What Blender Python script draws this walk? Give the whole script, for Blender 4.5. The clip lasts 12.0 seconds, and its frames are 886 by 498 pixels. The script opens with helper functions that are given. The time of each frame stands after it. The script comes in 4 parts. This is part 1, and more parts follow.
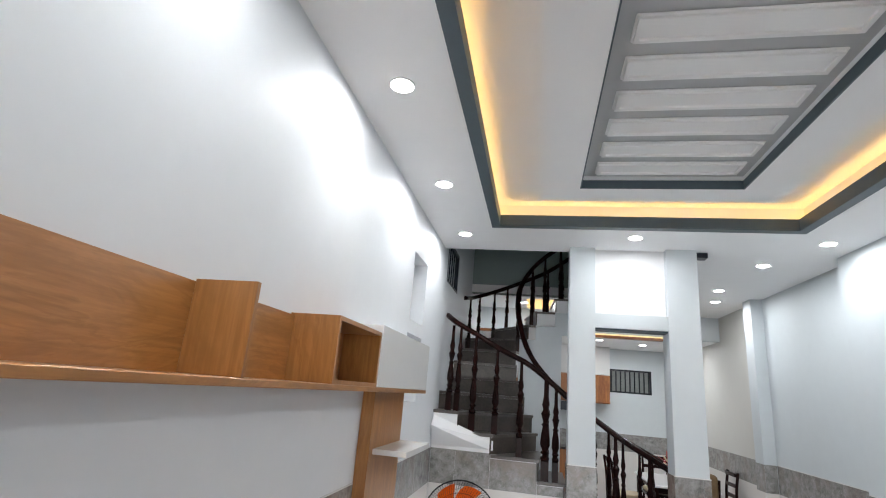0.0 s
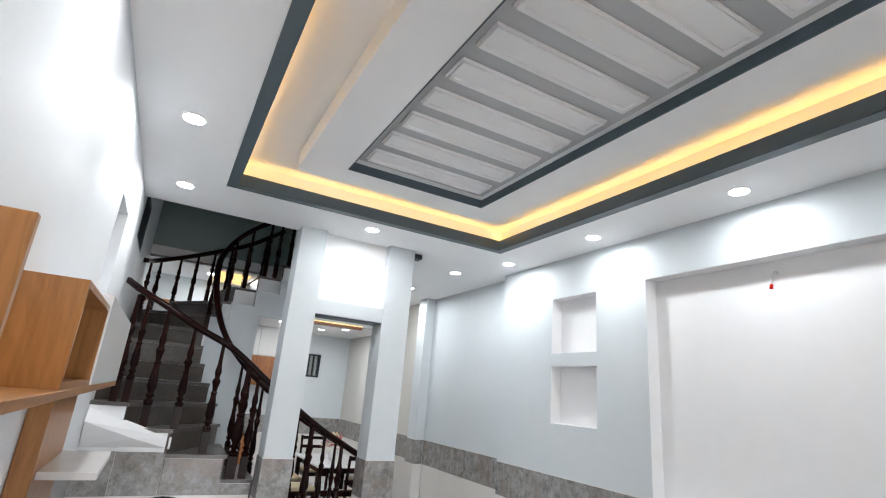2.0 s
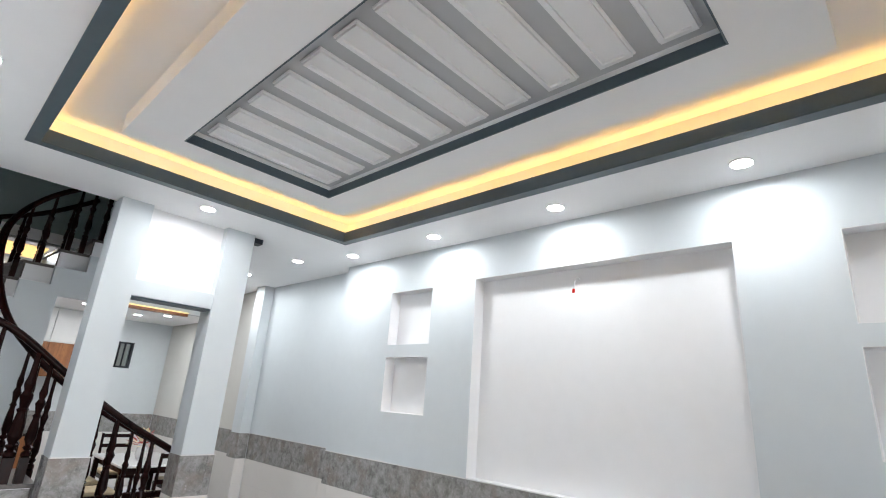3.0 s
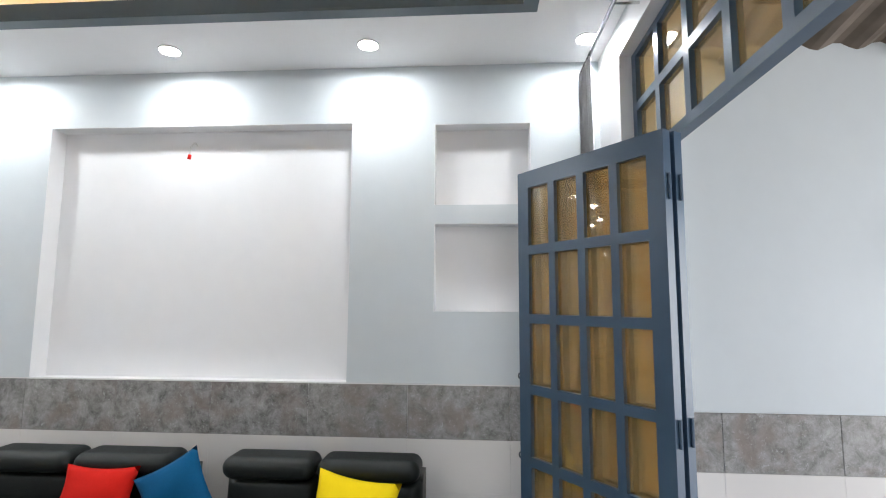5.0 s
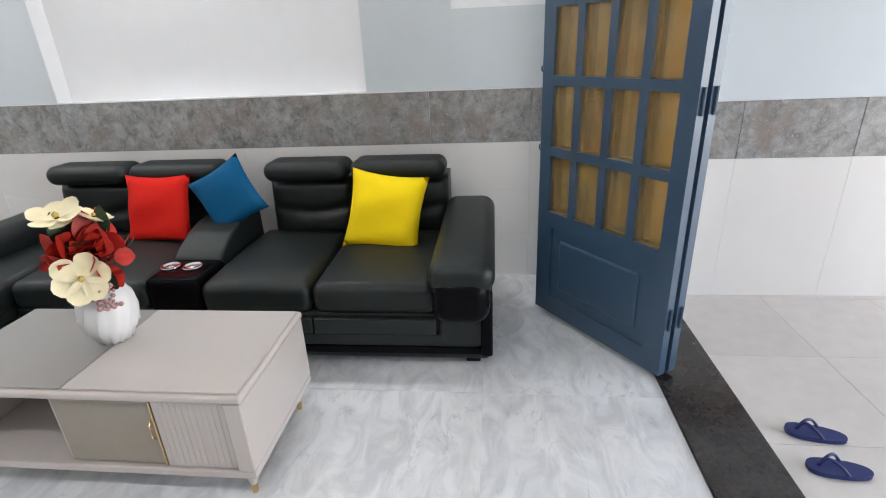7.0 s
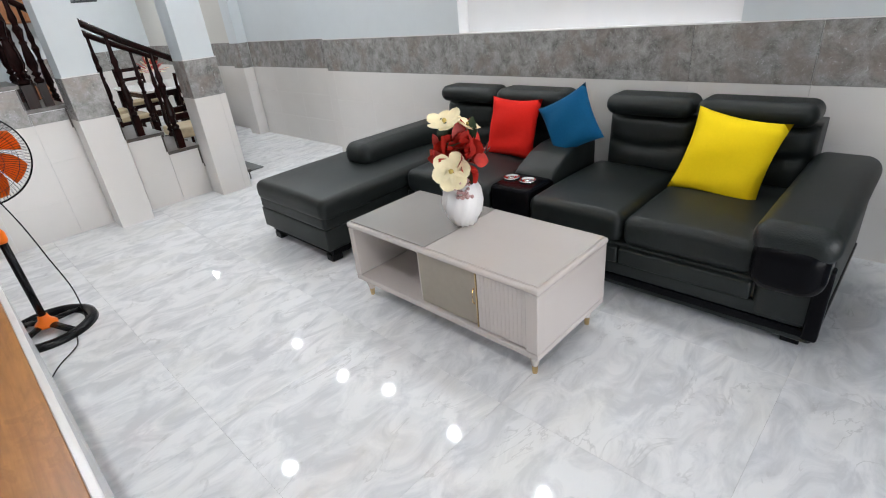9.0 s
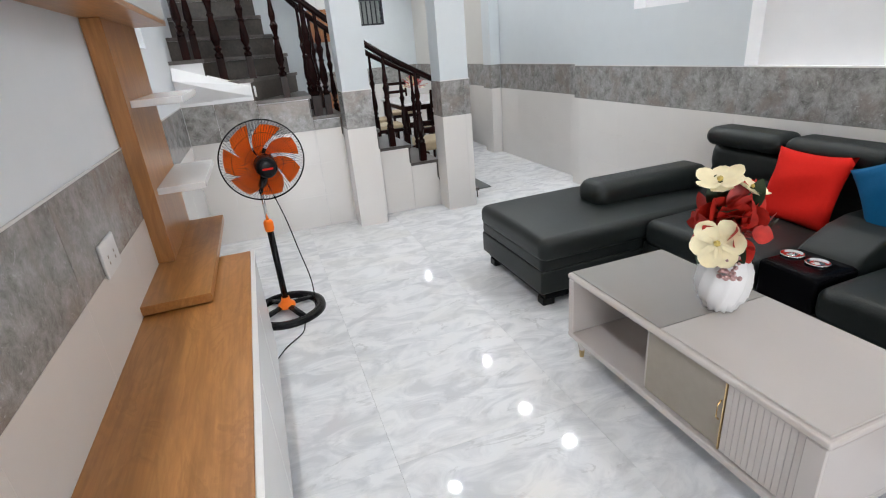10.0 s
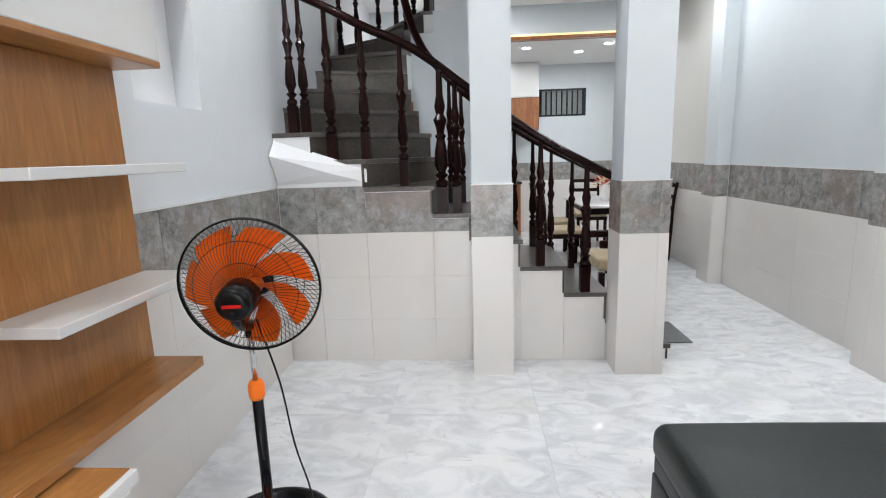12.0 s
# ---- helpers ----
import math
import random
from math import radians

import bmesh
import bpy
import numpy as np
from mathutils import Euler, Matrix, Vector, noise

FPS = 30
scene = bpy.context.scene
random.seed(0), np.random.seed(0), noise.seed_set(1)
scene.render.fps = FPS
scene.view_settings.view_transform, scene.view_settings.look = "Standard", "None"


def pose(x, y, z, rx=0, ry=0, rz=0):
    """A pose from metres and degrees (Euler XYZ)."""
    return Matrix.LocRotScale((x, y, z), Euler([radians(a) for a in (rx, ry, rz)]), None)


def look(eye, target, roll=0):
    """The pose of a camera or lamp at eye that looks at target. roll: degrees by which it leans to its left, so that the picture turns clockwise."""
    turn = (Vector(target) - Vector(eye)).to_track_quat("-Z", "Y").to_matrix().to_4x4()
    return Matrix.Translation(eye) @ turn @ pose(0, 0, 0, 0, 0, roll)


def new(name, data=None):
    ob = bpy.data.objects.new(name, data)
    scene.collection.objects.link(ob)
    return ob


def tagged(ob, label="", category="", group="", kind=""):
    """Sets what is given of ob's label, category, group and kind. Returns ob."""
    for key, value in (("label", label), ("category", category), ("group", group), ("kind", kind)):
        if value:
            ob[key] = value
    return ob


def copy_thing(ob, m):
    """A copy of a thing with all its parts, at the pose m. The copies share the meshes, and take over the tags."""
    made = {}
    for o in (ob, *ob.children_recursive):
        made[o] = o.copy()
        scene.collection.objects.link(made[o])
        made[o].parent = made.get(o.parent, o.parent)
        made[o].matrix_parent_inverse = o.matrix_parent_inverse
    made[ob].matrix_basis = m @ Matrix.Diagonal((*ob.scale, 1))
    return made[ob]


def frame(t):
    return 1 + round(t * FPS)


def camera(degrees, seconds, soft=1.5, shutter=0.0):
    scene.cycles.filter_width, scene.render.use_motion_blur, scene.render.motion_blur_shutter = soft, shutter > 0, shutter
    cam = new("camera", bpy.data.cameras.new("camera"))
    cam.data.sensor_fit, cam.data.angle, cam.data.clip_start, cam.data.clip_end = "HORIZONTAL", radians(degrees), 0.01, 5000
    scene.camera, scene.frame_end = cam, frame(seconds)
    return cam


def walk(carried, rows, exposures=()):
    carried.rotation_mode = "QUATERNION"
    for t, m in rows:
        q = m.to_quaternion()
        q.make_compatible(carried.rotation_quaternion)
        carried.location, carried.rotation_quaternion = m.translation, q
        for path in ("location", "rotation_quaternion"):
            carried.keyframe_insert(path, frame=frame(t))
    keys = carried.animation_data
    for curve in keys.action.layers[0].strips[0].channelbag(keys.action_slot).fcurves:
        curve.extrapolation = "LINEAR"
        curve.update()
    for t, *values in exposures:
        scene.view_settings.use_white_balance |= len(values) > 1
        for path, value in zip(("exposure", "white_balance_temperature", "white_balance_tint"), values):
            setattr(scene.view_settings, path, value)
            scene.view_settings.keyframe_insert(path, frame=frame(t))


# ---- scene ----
cam = camera(83.5, 12.0, soft=1.1)
PATH = [
    (0, (0.018, -0.301, 1.728), (-0.364, 1.585, 2.272), 4.86),
    (0.5, (-0.278, -0.051, 1.747), (-0.242, 1.891, 2.226), 3.93),
    (1, (-0.482, 0.091, 1.769), (-0.130, 2.007, 2.219), 3.62),
    (1.5, (-0.537, 0.127, 1.785), (0.069, 1.960, 2.305), 4.37),
    (2, (-0.546, 0.069, 1.770), (0.344, 1.767, 2.343), 4.87),
    (2.5, (-0.564, -0.054, 1.773), (0.542, 1.503, 2.367), 4.82),
    (3, (-0.572, -0.026, 1.742), (0.797, 1.305, 2.335), 4.12),
    (3.5, (-0.532, -0.090, 1.749), (1.119, 0.893, 2.305), 3.92),
    (5.5, (-0.280, -0.085, 1.569), (1.717, -0.093, 1.663), -0.41),
    (6, (-0.276, -0.108, 1.425), (1.717, -0.084, 1.259), -0.91),
    (6.5, (-0.312, -0.047, 1.423), (1.616, 0.002, 0.892), -1.21),
    (7, (-0.359, -0.062, 1.441), (1.479, 0.143, 0.681), -2.58),
    (9, (-0.502, -0.165, 1.447), (0.737, 1.125, 0.554), -5.94),
    (9.5, (-0.414, -0.006, 1.453), (0.495, 1.568, 0.617), -5.80),
    (10, (-0.389, 0.120, 1.481), (0.199, 1.876, 0.726), -5.04),
    (10.5, (-0.204, 0.390, 1.406), (-0.017, 2.266, 0.739), -6.36),
    (11, (0.032, 0.707, 1.406), (-0.057, 2.624, 0.844), -5.41),
    (11.5, (0.146, 1.138, 1.418), (0.097, 3.080, 0.944), -2.66),
    (12, (0.318, 1.529, 1.374), (0.193, 3.490, 1.001), -1.81),
]
walk(cam, [(t, look(eye, target, roll)) for t, eye, target, roll in PATH],
     exposures=[(0, 0.05), (3.5, 0.24), (5.5, 0.22), (7, 0.40), (9, 0.34), (10, 0.32), (11, 0.42), (12, 0.42)])

# ---- world and lights ----
world = bpy.data.worlds.new("world")
scene.world = world
world.use_nodes = True
_nt = world.node_tree
_sky = _nt.nodes.new("ShaderNodeTexSky")
_sky.sky_type = "NISHITA"
_sky.sun_disc = False
_sky.sun_elevation, _sky.sun_rotation = radians(50), radians(200)
_nt.links.new(_sky.outputs[0], _nt.nodes["Background"].inputs[0])
_nt.nodes["Background"].inputs[1].default_value = 0.15
_sun = new("sun", bpy.data.lights.new("sun", "SUN"))
_sky_lamp = new("porch_daylight", bpy.data.lights.new("porch_daylight", "AREA"))
_sky_lamp.data.shape, _sky_lamp.data.size, _sky_lamp.data.size_y, _sky_lamp.data.energy = "RECTANGLE", 5.5, 2.6, 240
_sky_lamp.data.color = (.97, .98, 1.0)
_sky_lamp.matrix_world = look((0, -6.1, 1.5), (0.6, 0, 1.7))
_sun.data.energy, _sun.data.angle, _sun.data.color = 1.5, radians(10), (1, .97, .93)
_sun.matrix_world = look((0, -8, 9), (1.5, -2, 0))
DOWNLIGHT = 7.5       # watts of each ceiling light
COVE = 8.0            # strength of the warm strips
scene.view_settings.exposure = 0.0

# ---- the plan ----
XL, XR, XP = -0.955, 2.677, 2.83          # left wall, right wall, right wall beyond the pier
YF, YPIER, YC, YS = -0.84, 4.619, 4.478, 4.705   # front wall, end of the pier, columns, front of the stair
ZC, ZB0, ZB1 = 3.167, 0.885, 1.191        # ceiling, tile band
YK, YE = 8.2, 10.36                       # kitchen header, end wall
RISE = 0.18


# ---- materials ----
def mat(name, base, rough=0.5, metal=0.0, grain=0.0, scale=20.0, bump=0.0, tint=None, spots=None, coat=0.0, stretch=(1, 1, 1), vary=0.0, spec=0.5):
    m = bpy.data.materials.new(name)
    m.use_nodes = True
    nt = m.node_tree
    b = nt.nodes["Principled BSDF"]
    b.inputs["Roughness"].default_value = rough
    b.inputs["Metallic"].default_value = metal
    b.inputs["Coat Weight"].default_value = coat
    b.inputs["Coat Roughness"].default_value = 0.05
    b.inputs["Specular IOR Level"].default_value = spec
    base4 = (*base, 1)
    b.inputs["Base Color"].default_value = base4
    if grain or bump or tint:
        tc = nt.nodes.new("ShaderNodeTexCoord")
        mp = nt.nodes.new("ShaderNodeMapping")
        mp.inputs["Scale"].default_value = stretch
        nt.links.new(tc.outputs["Object"], mp.inputs[0])
        ns = nt.nodes.new("ShaderNodeTexNoise")
        ns.inputs["Scale"].default_value, ns.inputs["Detail"].default_value = scale, 8
        nt.links.new(mp.outputs[0], ns.inputs["Vector"])
        big = nt.nodes.new("ShaderNodeTexNoise")
        big.inputs["Scale"].default_value, big.inputs["Detail"].default_value = scale * .13, 3
        nt.links.new(mp.outputs[0], big.inputs["Vector"])
        mx = nt.nodes.new("ShaderNodeMath")
        mx.operation = "ADD"
        nt.links.new(ns.outputs[0], mx.inputs[0])
        nt.links.new(big.outputs[0], mx.inputs[1])
        rp = nt.nodes.new("ShaderNodeValToRGB")
        rp.color_ramp.elements[0].position, rp.color_ramp.elements[1].position = .36, .64
        hf = nt.nodes.new("ShaderNodeMath")
        hf.operation = "MULTIPLY"
        hf.inputs[1].default_value = .5
        nt.links.new(mx.outputs[0], hf.inputs[0])
        nt.links.new(hf.outputs[0], rp.inputs[0])
        dark = tint or tuple(c * (1 - grain) for c in base)
        rp.color_ramp.elements[0].color, rp.color_ramp.elements[1].color = (*dark, 1), base4
        last = rp.outputs[0]
        if vary:
            oi = nt.nodes.new("ShaderNodeObjectInfo")
            hs = nt.nodes.new("ShaderNodeHueSaturation")
            mr = nt.nodes.new("ShaderNodeMapRange")
            mr.inputs["To Min"].default_value, mr.inputs["To Max"].default_value = 1 - vary, 1 + vary
            nt.links.new(oi.outputs["Random"], mr.inputs[0])
            nt.links.new(mr.outputs[0], hs.inputs["Value"])
            nt.links.new(last, hs.inputs["Color"])
            last = hs.outputs[0]
        nt.links.new(last, b.inputs["Base Color"])
        if bump:
            bp = nt.nodes.new("ShaderNodeBump")
            bp.inputs["Strength"].default_value, bp.inputs["Distance"].default_value = bump, .004
            nt.links.new(ns.outputs[0], bp.inputs["Height"])
            nt.links.new(bp.outputs[0], b.inputs["Normal"])
    return m


def glow(name, colour, strength):
    m = bpy.data.materials.new(name)
    m.use_nodes = True
    b = m.node_tree.nodes["Principled BSDF"]
    b.inputs["Base Color"].default_value = (*colour, 1)
    b.inputs["Emission Color"].default_value = (*colour, 1)
    b.inputs["Emission Strength"].default_value = strength
    return m


def shifted_coordinates(nt, stretch=(1, 1, 1), turn=0.0):
    """Object coordinates, moved by a different amount for each tile."""
    tc, oi, ad, sc, mp = [nt.nodes.new("ShaderNode" + k) for k in ("TexCoord", "ObjectInfo", "VectorMath", "Math", "Mapping")]
    sc.operation, sc.inputs[1].default_value = "MULTIPLY", 37.0
    nt.links.new(oi.outputs["Random"], sc.inputs[0])
    mp.inputs["Scale"].default_value, mp.inputs["Rotation"].default_value = stretch, (0, 0, turn)
    nt.links.new(tc.outputs["Object"], mp.inputs[0])
    nt.links.new(mp.outputs[0], ad.inputs[0])
    nt.links.new(sc.outputs[0], ad.inputs[1])
    return ad.outputs[0]


def noise_node(nt, vector, scale, detail, rough=.55, distortion=0.0):
    n = nt.nodes.new("ShaderNodeTexNoise")
    n.inputs["Scale"].default_value, n.inputs["Detail"].default_value = scale, detail
    n.inputs["Roughness"].default_value, n.inputs["Distortion"].default_value = rough, distortion
    nt.links.new(vector, n.inputs["Vector"])
    return n.outputs[0]


def ramp(nt, fac, stops):
    """A colour or grey ramp from (position, colour) pairs."""
    rp = nt.nodes.new("ShaderNodeValToRGB")
    e = rp.color_ramp.elements
    while len(e) < len(stops):
        e.new(.5)
    for k, (p, c) in enumerate(stops):
        e[k].position, e[k].color = p, (*(c if isinstance(c, tuple) else (c, c, c)), 1)
    nt.links.new(fac, rp.inputs[0])
    return rp.outputs[0]


def blend(nt, fac, first, second, kind="MIX"):
    mx = nt.nodes.new("ShaderNodeMixRGB")
    mx.blend_type = kind
    for k, v in enumerate((fac, first, second)):
        if isinstance(v, (float, tuple)):
            mx.inputs[k].default_value = v if isinstance(v, float) else (*v, 1)
        else:
            nt.links.new(v, mx.inputs[k])
    return mx.outputs[0]


def marble(name, base, cloud, vein, rough):
    """Polished marble: soft clouds, faint warm drifts and short thin veins."""
    m = bpy.data.materials.new(name)
    m.use_nodes = True
    nt = m.node_tree
    b = nt.nodes["Principled BSDF"]
    b.inputs["Roughness"].default_value = rough
    v = shifted_coordinates(nt, (1, 1.9, 1), .6)
    clouds = ramp(nt, noise_node(nt, v, 4.2, 7, .62, 1.0), [(.38, cloud), (.58, base)])
    warm = ramp(nt, noise_node(nt, v, 1.3, 4, .5, .4), [(.50, 0.0), (.72, .35)])
    colour = blend(nt, warm, clouds, (.71, .70, .655))
    lines = noise_node(nt, v, 2.4, 6, .55, .9)
    thin = ramp(nt, lines, [(.488, 0.0), (.498, .45), (.503, .45), (.514, 0.0)])
    mask = ramp(nt, noise_node(nt, v, 4.2, 3), [(.48, 0.0), (.62, 1.0)])
    nt.links.new(blend(nt, blend(nt, 1.0, thin, mask, "MULTIPLY"), colour, vein), b.inputs["Base Color"])
    return m


def mottled(name, light, dark, rough, scale, bump=.2):
    """Stone-look tile: cloudy greys, a rusty drift and pale flakes."""
    m = bpy.data.materials.new(name)
    m.use_nodes = True
    nt = m.node_tree
    b = nt.nodes["Principled BSDF"]
    b.inputs["Roughness"].default_value = rough
    v = shifted_coordinates(nt)
    fine = noise_node(nt, v, scale, 10, .8, .3)
    mid = tuple(p * .45 + q * .55 for p, q in zip(light, dark))
    colour = ramp(nt, fine, [(.34, dark), (.50, mid), (.72, light)])
    rust = ramp(nt, noise_node(nt, v, scale * .28, 5, .6, .6), [(.50, 0.0), (.66, .75)])
    colour = blend(nt, rust, colour, (.235, .19, .17))
    flakes = ramp(nt, noise_node(nt, v, scale * 2.2, 6, .7, 2.2), [(.60, 0.0), (.66, .6)])
    colour = blend(nt, flakes, colour, tuple(min(c * 1.25, .5) for c in light))
    nt.links.new(colour, b.inputs["Base Color"])
    bp = nt.nodes.new("ShaderNodeBump")
    bp.inputs["Strength"].default_value, bp.inputs["Distance"].default_value = bump, .003
    nt.links.new(fine, bp.inputs["Height"])
    nt.links.new(bp.outputs[0], b.inputs["Normal"])
    return m


def wood(name, light, dark, rough=.35, along="Y", scale=1.0):
    """Laminate with fine streaks and broad flame-shaped grain along one axis."""
    m = bpy.data.materials.new(name)
    m.use_nodes = True
    nt = m.node_tree
    b = nt.nodes["Principled BSDF"]
    b.inputs["Roughness"].default_value = rough
    tc = nt.nodes.new("ShaderNodeTexCoord")
    ways = []
    for lengthwise, across in ((.9, 8), (1.1, 4.5), (1.5, 42)):
        mp = nt.nodes.new("ShaderNodeMapping")
        mp.inputs["Scale"].default_value = tuple((lengthwise if ax == along else across) * scale for ax in "XYZ")
        nt.links.new(tc.outputs["Object"], mp.inputs[0])
        ways.append(mp.outputs[0])
    streaks = ramp(nt, noise_node(nt, ways[0], 1.5, 9, .6, 1.3), [(.33, dark), (.62, light)])
    flame = ramp(nt, noise_node(nt, ways[1], .8, 6, .55, 3.2), [(.38, 0.0), (.44, .55), (.47, .0), (.55, .45), (.60, 0.0)])
    colour = blend(nt, flame, streaks, tuple(c * .84 for c in dark))
    pores = ramp(nt, noise_node(nt, ways[2], 2.0, 4), [(.40, .86), (.60, 1.0)])
    nt.links.new(blend(nt, 1.0, colour, pores, "MULTIPLY"), b.inputs["Base Color"])
    return m


def tinted_glass(name, colour, rough=.03):
    """Clear glass that tints what lies behind it."""
    m = bpy.data.materials.new(name)
    m.use_nodes = True
    b = m.node_tree.nodes["Principled BSDF"]
    b.inputs["Base Color"].default_value = (*colour, 1)
    b.inputs["Roughness"].default_value = rough
    b.inputs["Transmission Weight"].default_value = .78
    return m


M_WALL = mat("blue_grey_paint", (.60, .64, .665), .55, grain=.035, scale=9, bump=.05)
M_WALLW = mat("white_paint", (.80, .80, .81), .55, grain=.03, scale=9, bump=.05)
M_WALLL = mat("pale_blue_white_paint", (.71, .73, .755), .55, grain=.03, scale=9, bump=.05)
M_CEIL = mat("ceiling_paint", (.88, .88, .88), .6, grain=.02, scale=6, bump=.03)
M_TILEW = mat("cream_wall_tile", (.72, .69, .665), .12, grain=.03, scale=5, spec=.5)
M_BAND = mottled("grey_stone_tile", (.46, .45, .44), (.12, .115, .11), .17, 12.0, .5)
M_GROUT = mat("pale_grout", (.74, .73, .71), .8, grain=.05, scale=60)
M_FLOOR = marble("polished_marble", (.75, .755, .77), (.575, .585, .61), (.40, .40, .41), .05)
M_PORCH = mat("porch_tile", (.68, .64, .61), .25, grain=.10, scale=12, vary=.04)
M_BLACKSTONE = mat("black_granite", (.045, .037, .034), .12, tint=(.015, .012, .012), scale=60)
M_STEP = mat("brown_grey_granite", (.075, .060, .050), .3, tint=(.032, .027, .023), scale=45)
M_DARKTRIM = mat("slate_blue_paint", (.075, .105, .125), .45, grain=.1, scale=20)
M_DOOR = mat("blue_steel_paint", (.042, .080, .132), .30, grain=.12, scale=18, bump=.06)
M_AMBER = tinted_glass("amber_glass", (.74, .53, .24))
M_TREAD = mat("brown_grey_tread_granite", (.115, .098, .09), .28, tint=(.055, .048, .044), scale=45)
M_RAIL = mat("dark_lacquered_wood", (.020, .005, .004), .22, tint=(.005, .002, .002), scale=8, stretch=(3, 3, 1), spec=.12)
M_OAK = wood("oak_laminate", (.47, .215, .066), (.36, .150, .042), .3, "Y")
M_OAKZ = wood("oak_laminate_upright", (.45, .205, .062), (.35, .144, .041), .3, "Z")
M_LAM = mat("white_laminate", (.74, .735, .73), .25, grain=.02, scale=8)
M_LEATHER = mat("black_leather", (.013, .0165, .016), .42, grain=.25, scale=160, bump=.3, spec=.32)
M_LACQ = mat("gloss_black_trim", (.004, .004, .005), .16, grain=.1, scale=9, spec=.05)
M_PLASTIC = mat("black_plastic", (.006, .006, .007), .24, grain=.1, scale=20, spec=.2)
M_ORANGE = mat("orange_plastic", (1.0, .20, .012), .35, grain=.04, scale=9, spec=.3)
M_WIRE = mat("dark_wire", (.02, .02, .022), .3, metal=.6, grain=.1, scale=30)
M_CHROME = mat("chrome", (.7, .7, .7), .15, metal=1.0, grain=.05, scale=30)
M_GOLD = mat("brass", (.75, .55, .28), .25, metal=1.0, grain=.05, scale=30)
M_RED = mat("red_velvet", (.60, .014, .008), .8, grain=.07, scale=90, bump=.08, spec=.15)
M_BLUE = mat("blue_velvet", (.004, .085, .20), .8, grain=.1, scale=90, bump=.08, spec=.15)
M_YELLOW = mat("yellow_velvet", (.90, .64, .008), .8, grain=.04, scale=90, bump=.08, spec=.15)
M_TABLE = mat("beige_gloss_lacquer", (.51, .462, .435), .16, grain=.04, scale=6)
M_TABLEGLASS = mat("smoked_glass_top", (.27, .25, .235), .05, grain=.03, scale=6)
M_TAUPE = mat("taupe_panel", (.30, .26, .215), .3, grain=.08, scale=30)
M_PORCELAIN = mat("white_porcelain", (.80, .79, .79), .18, grain=.03, scale=12)
M_PETAL = mat("cream_petal", (.86, .76, .50), .6, grain=.15, scale=30)
M_LEAFRED = mat("dark_red_leaf", (.55, .022, .012), .5, grain=.5, scale=25)
M_LEAFGR = mat("dark_green_leaf", (.03, .06, .03), .5, grain=.4, scale=25)
M_PINK = mat("dusty_pink_bud", (.55, .33, .32), .6, grain=.3, scale=60)
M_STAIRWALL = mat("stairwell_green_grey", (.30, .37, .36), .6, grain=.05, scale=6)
# wall colour with the dimness of the unlit kitchen side put into it
M_WARMWALL = mat("unlit_warm_grey", (.57, .56, .53), .6, grain=.04, scale=6)
M_STEEL = mat("dark_steel", (.03, .035, .045), .4, metal=.3, grain=.2, scale=30)
M_ROOF = mat("rusty_brown_sheet", (.16, .125, .095), .7, grain=.5, scale=7, stretch=(1, 1, 1))
M_CLOTH = mat("sheer_white_curtain", (.85, .85, .86), .8, grain=.04, scale=40)
M_SEAT = mat("beige_cushion", (.48, .38, .24), .6, grain=.2, scale=40)
M_CABWOOD = wood("red_brown_cabinet_wood", (.36, .14, .045), (.24, .08, .025), .3, "Z")
M_NAVY = mat("navy_rubber", (.01, .02, .12), .5, grain=.1, scale=30)
M_MATRUG = mat("grey_door_mat", (.16, .17, .17), .9, grain=.3, scale=90, bump=.4)
M_LED = glow("downlight_lens", (1, 1, 1), 25)
M_STRIP = glow("warm_led_strip", (1.0, .58, .16), COVE)


M_FROST = mat("frosted_glass", (.8, .84, .86), .5)
M_FROST.node_tree.nodes["Principled BSDF"].inputs["Transmission Weight"].default_value = .8


# ---- mesh tools ----
def bm_box(bm, x0, x1, y0, y1, z0, z1, bevel=0.0, seg=1):
    vs = [bm.verts.new(p) for p in ((x0, y0, z0), (x1, y0, z0), (x1, y1, z0), (x0, y1, z0), (x0, y0, z1), (x1, y0, z1), (x1, y1, z1), (x0, y1, z1))]
    fs = [bm.faces.new([vs[i] for i in q]) for q in ((0, 3, 2, 1), (4, 5, 6, 7), (0, 1, 5, 4), (1, 2, 6, 5), (2, 3, 7, 6), (3, 0, 4, 7))]
    if bevel:
        es = {e for f in fs for e in f.edges}
        bmesh.ops.bevel(bm, geom=list(es), offset=bevel, segments=seg, profile=.5, affect="EDGES")
    return vs


def part(name, bm, material, parent=None, label="", smooth=False, kind="", category=""):
    me = bpy.data.meshes.new(name)
    bmesh.ops.recalc_face_normals(bm, faces=bm.faces[:])
    if smooth:
        for f in bm.faces:
            f.smooth = True
    bm.to_mesh(me)
    bm.free()
    me.materials.append(material)
    ob = new(name, me)
    if parent is not None:
        ob.parent = parent
    return tagged(ob, label, category, "", kind)


def box(name, dims, material, parent=None, label="", bevel=0.0, seg=1, kind="", smooth=False):
    bm = bmesh.new()
    bm_box(bm, *dims, bevel=bevel, seg=seg)
    return part(name, bm, material, parent, label, smooth, kind)


def thing(name, label, category, at=(0, 0, 0), group="", rz=0):
    ob = new(name)
    ob.matrix_basis = pose(*at, 0, 0, rz)
    return tagged(ob, label, category, group)


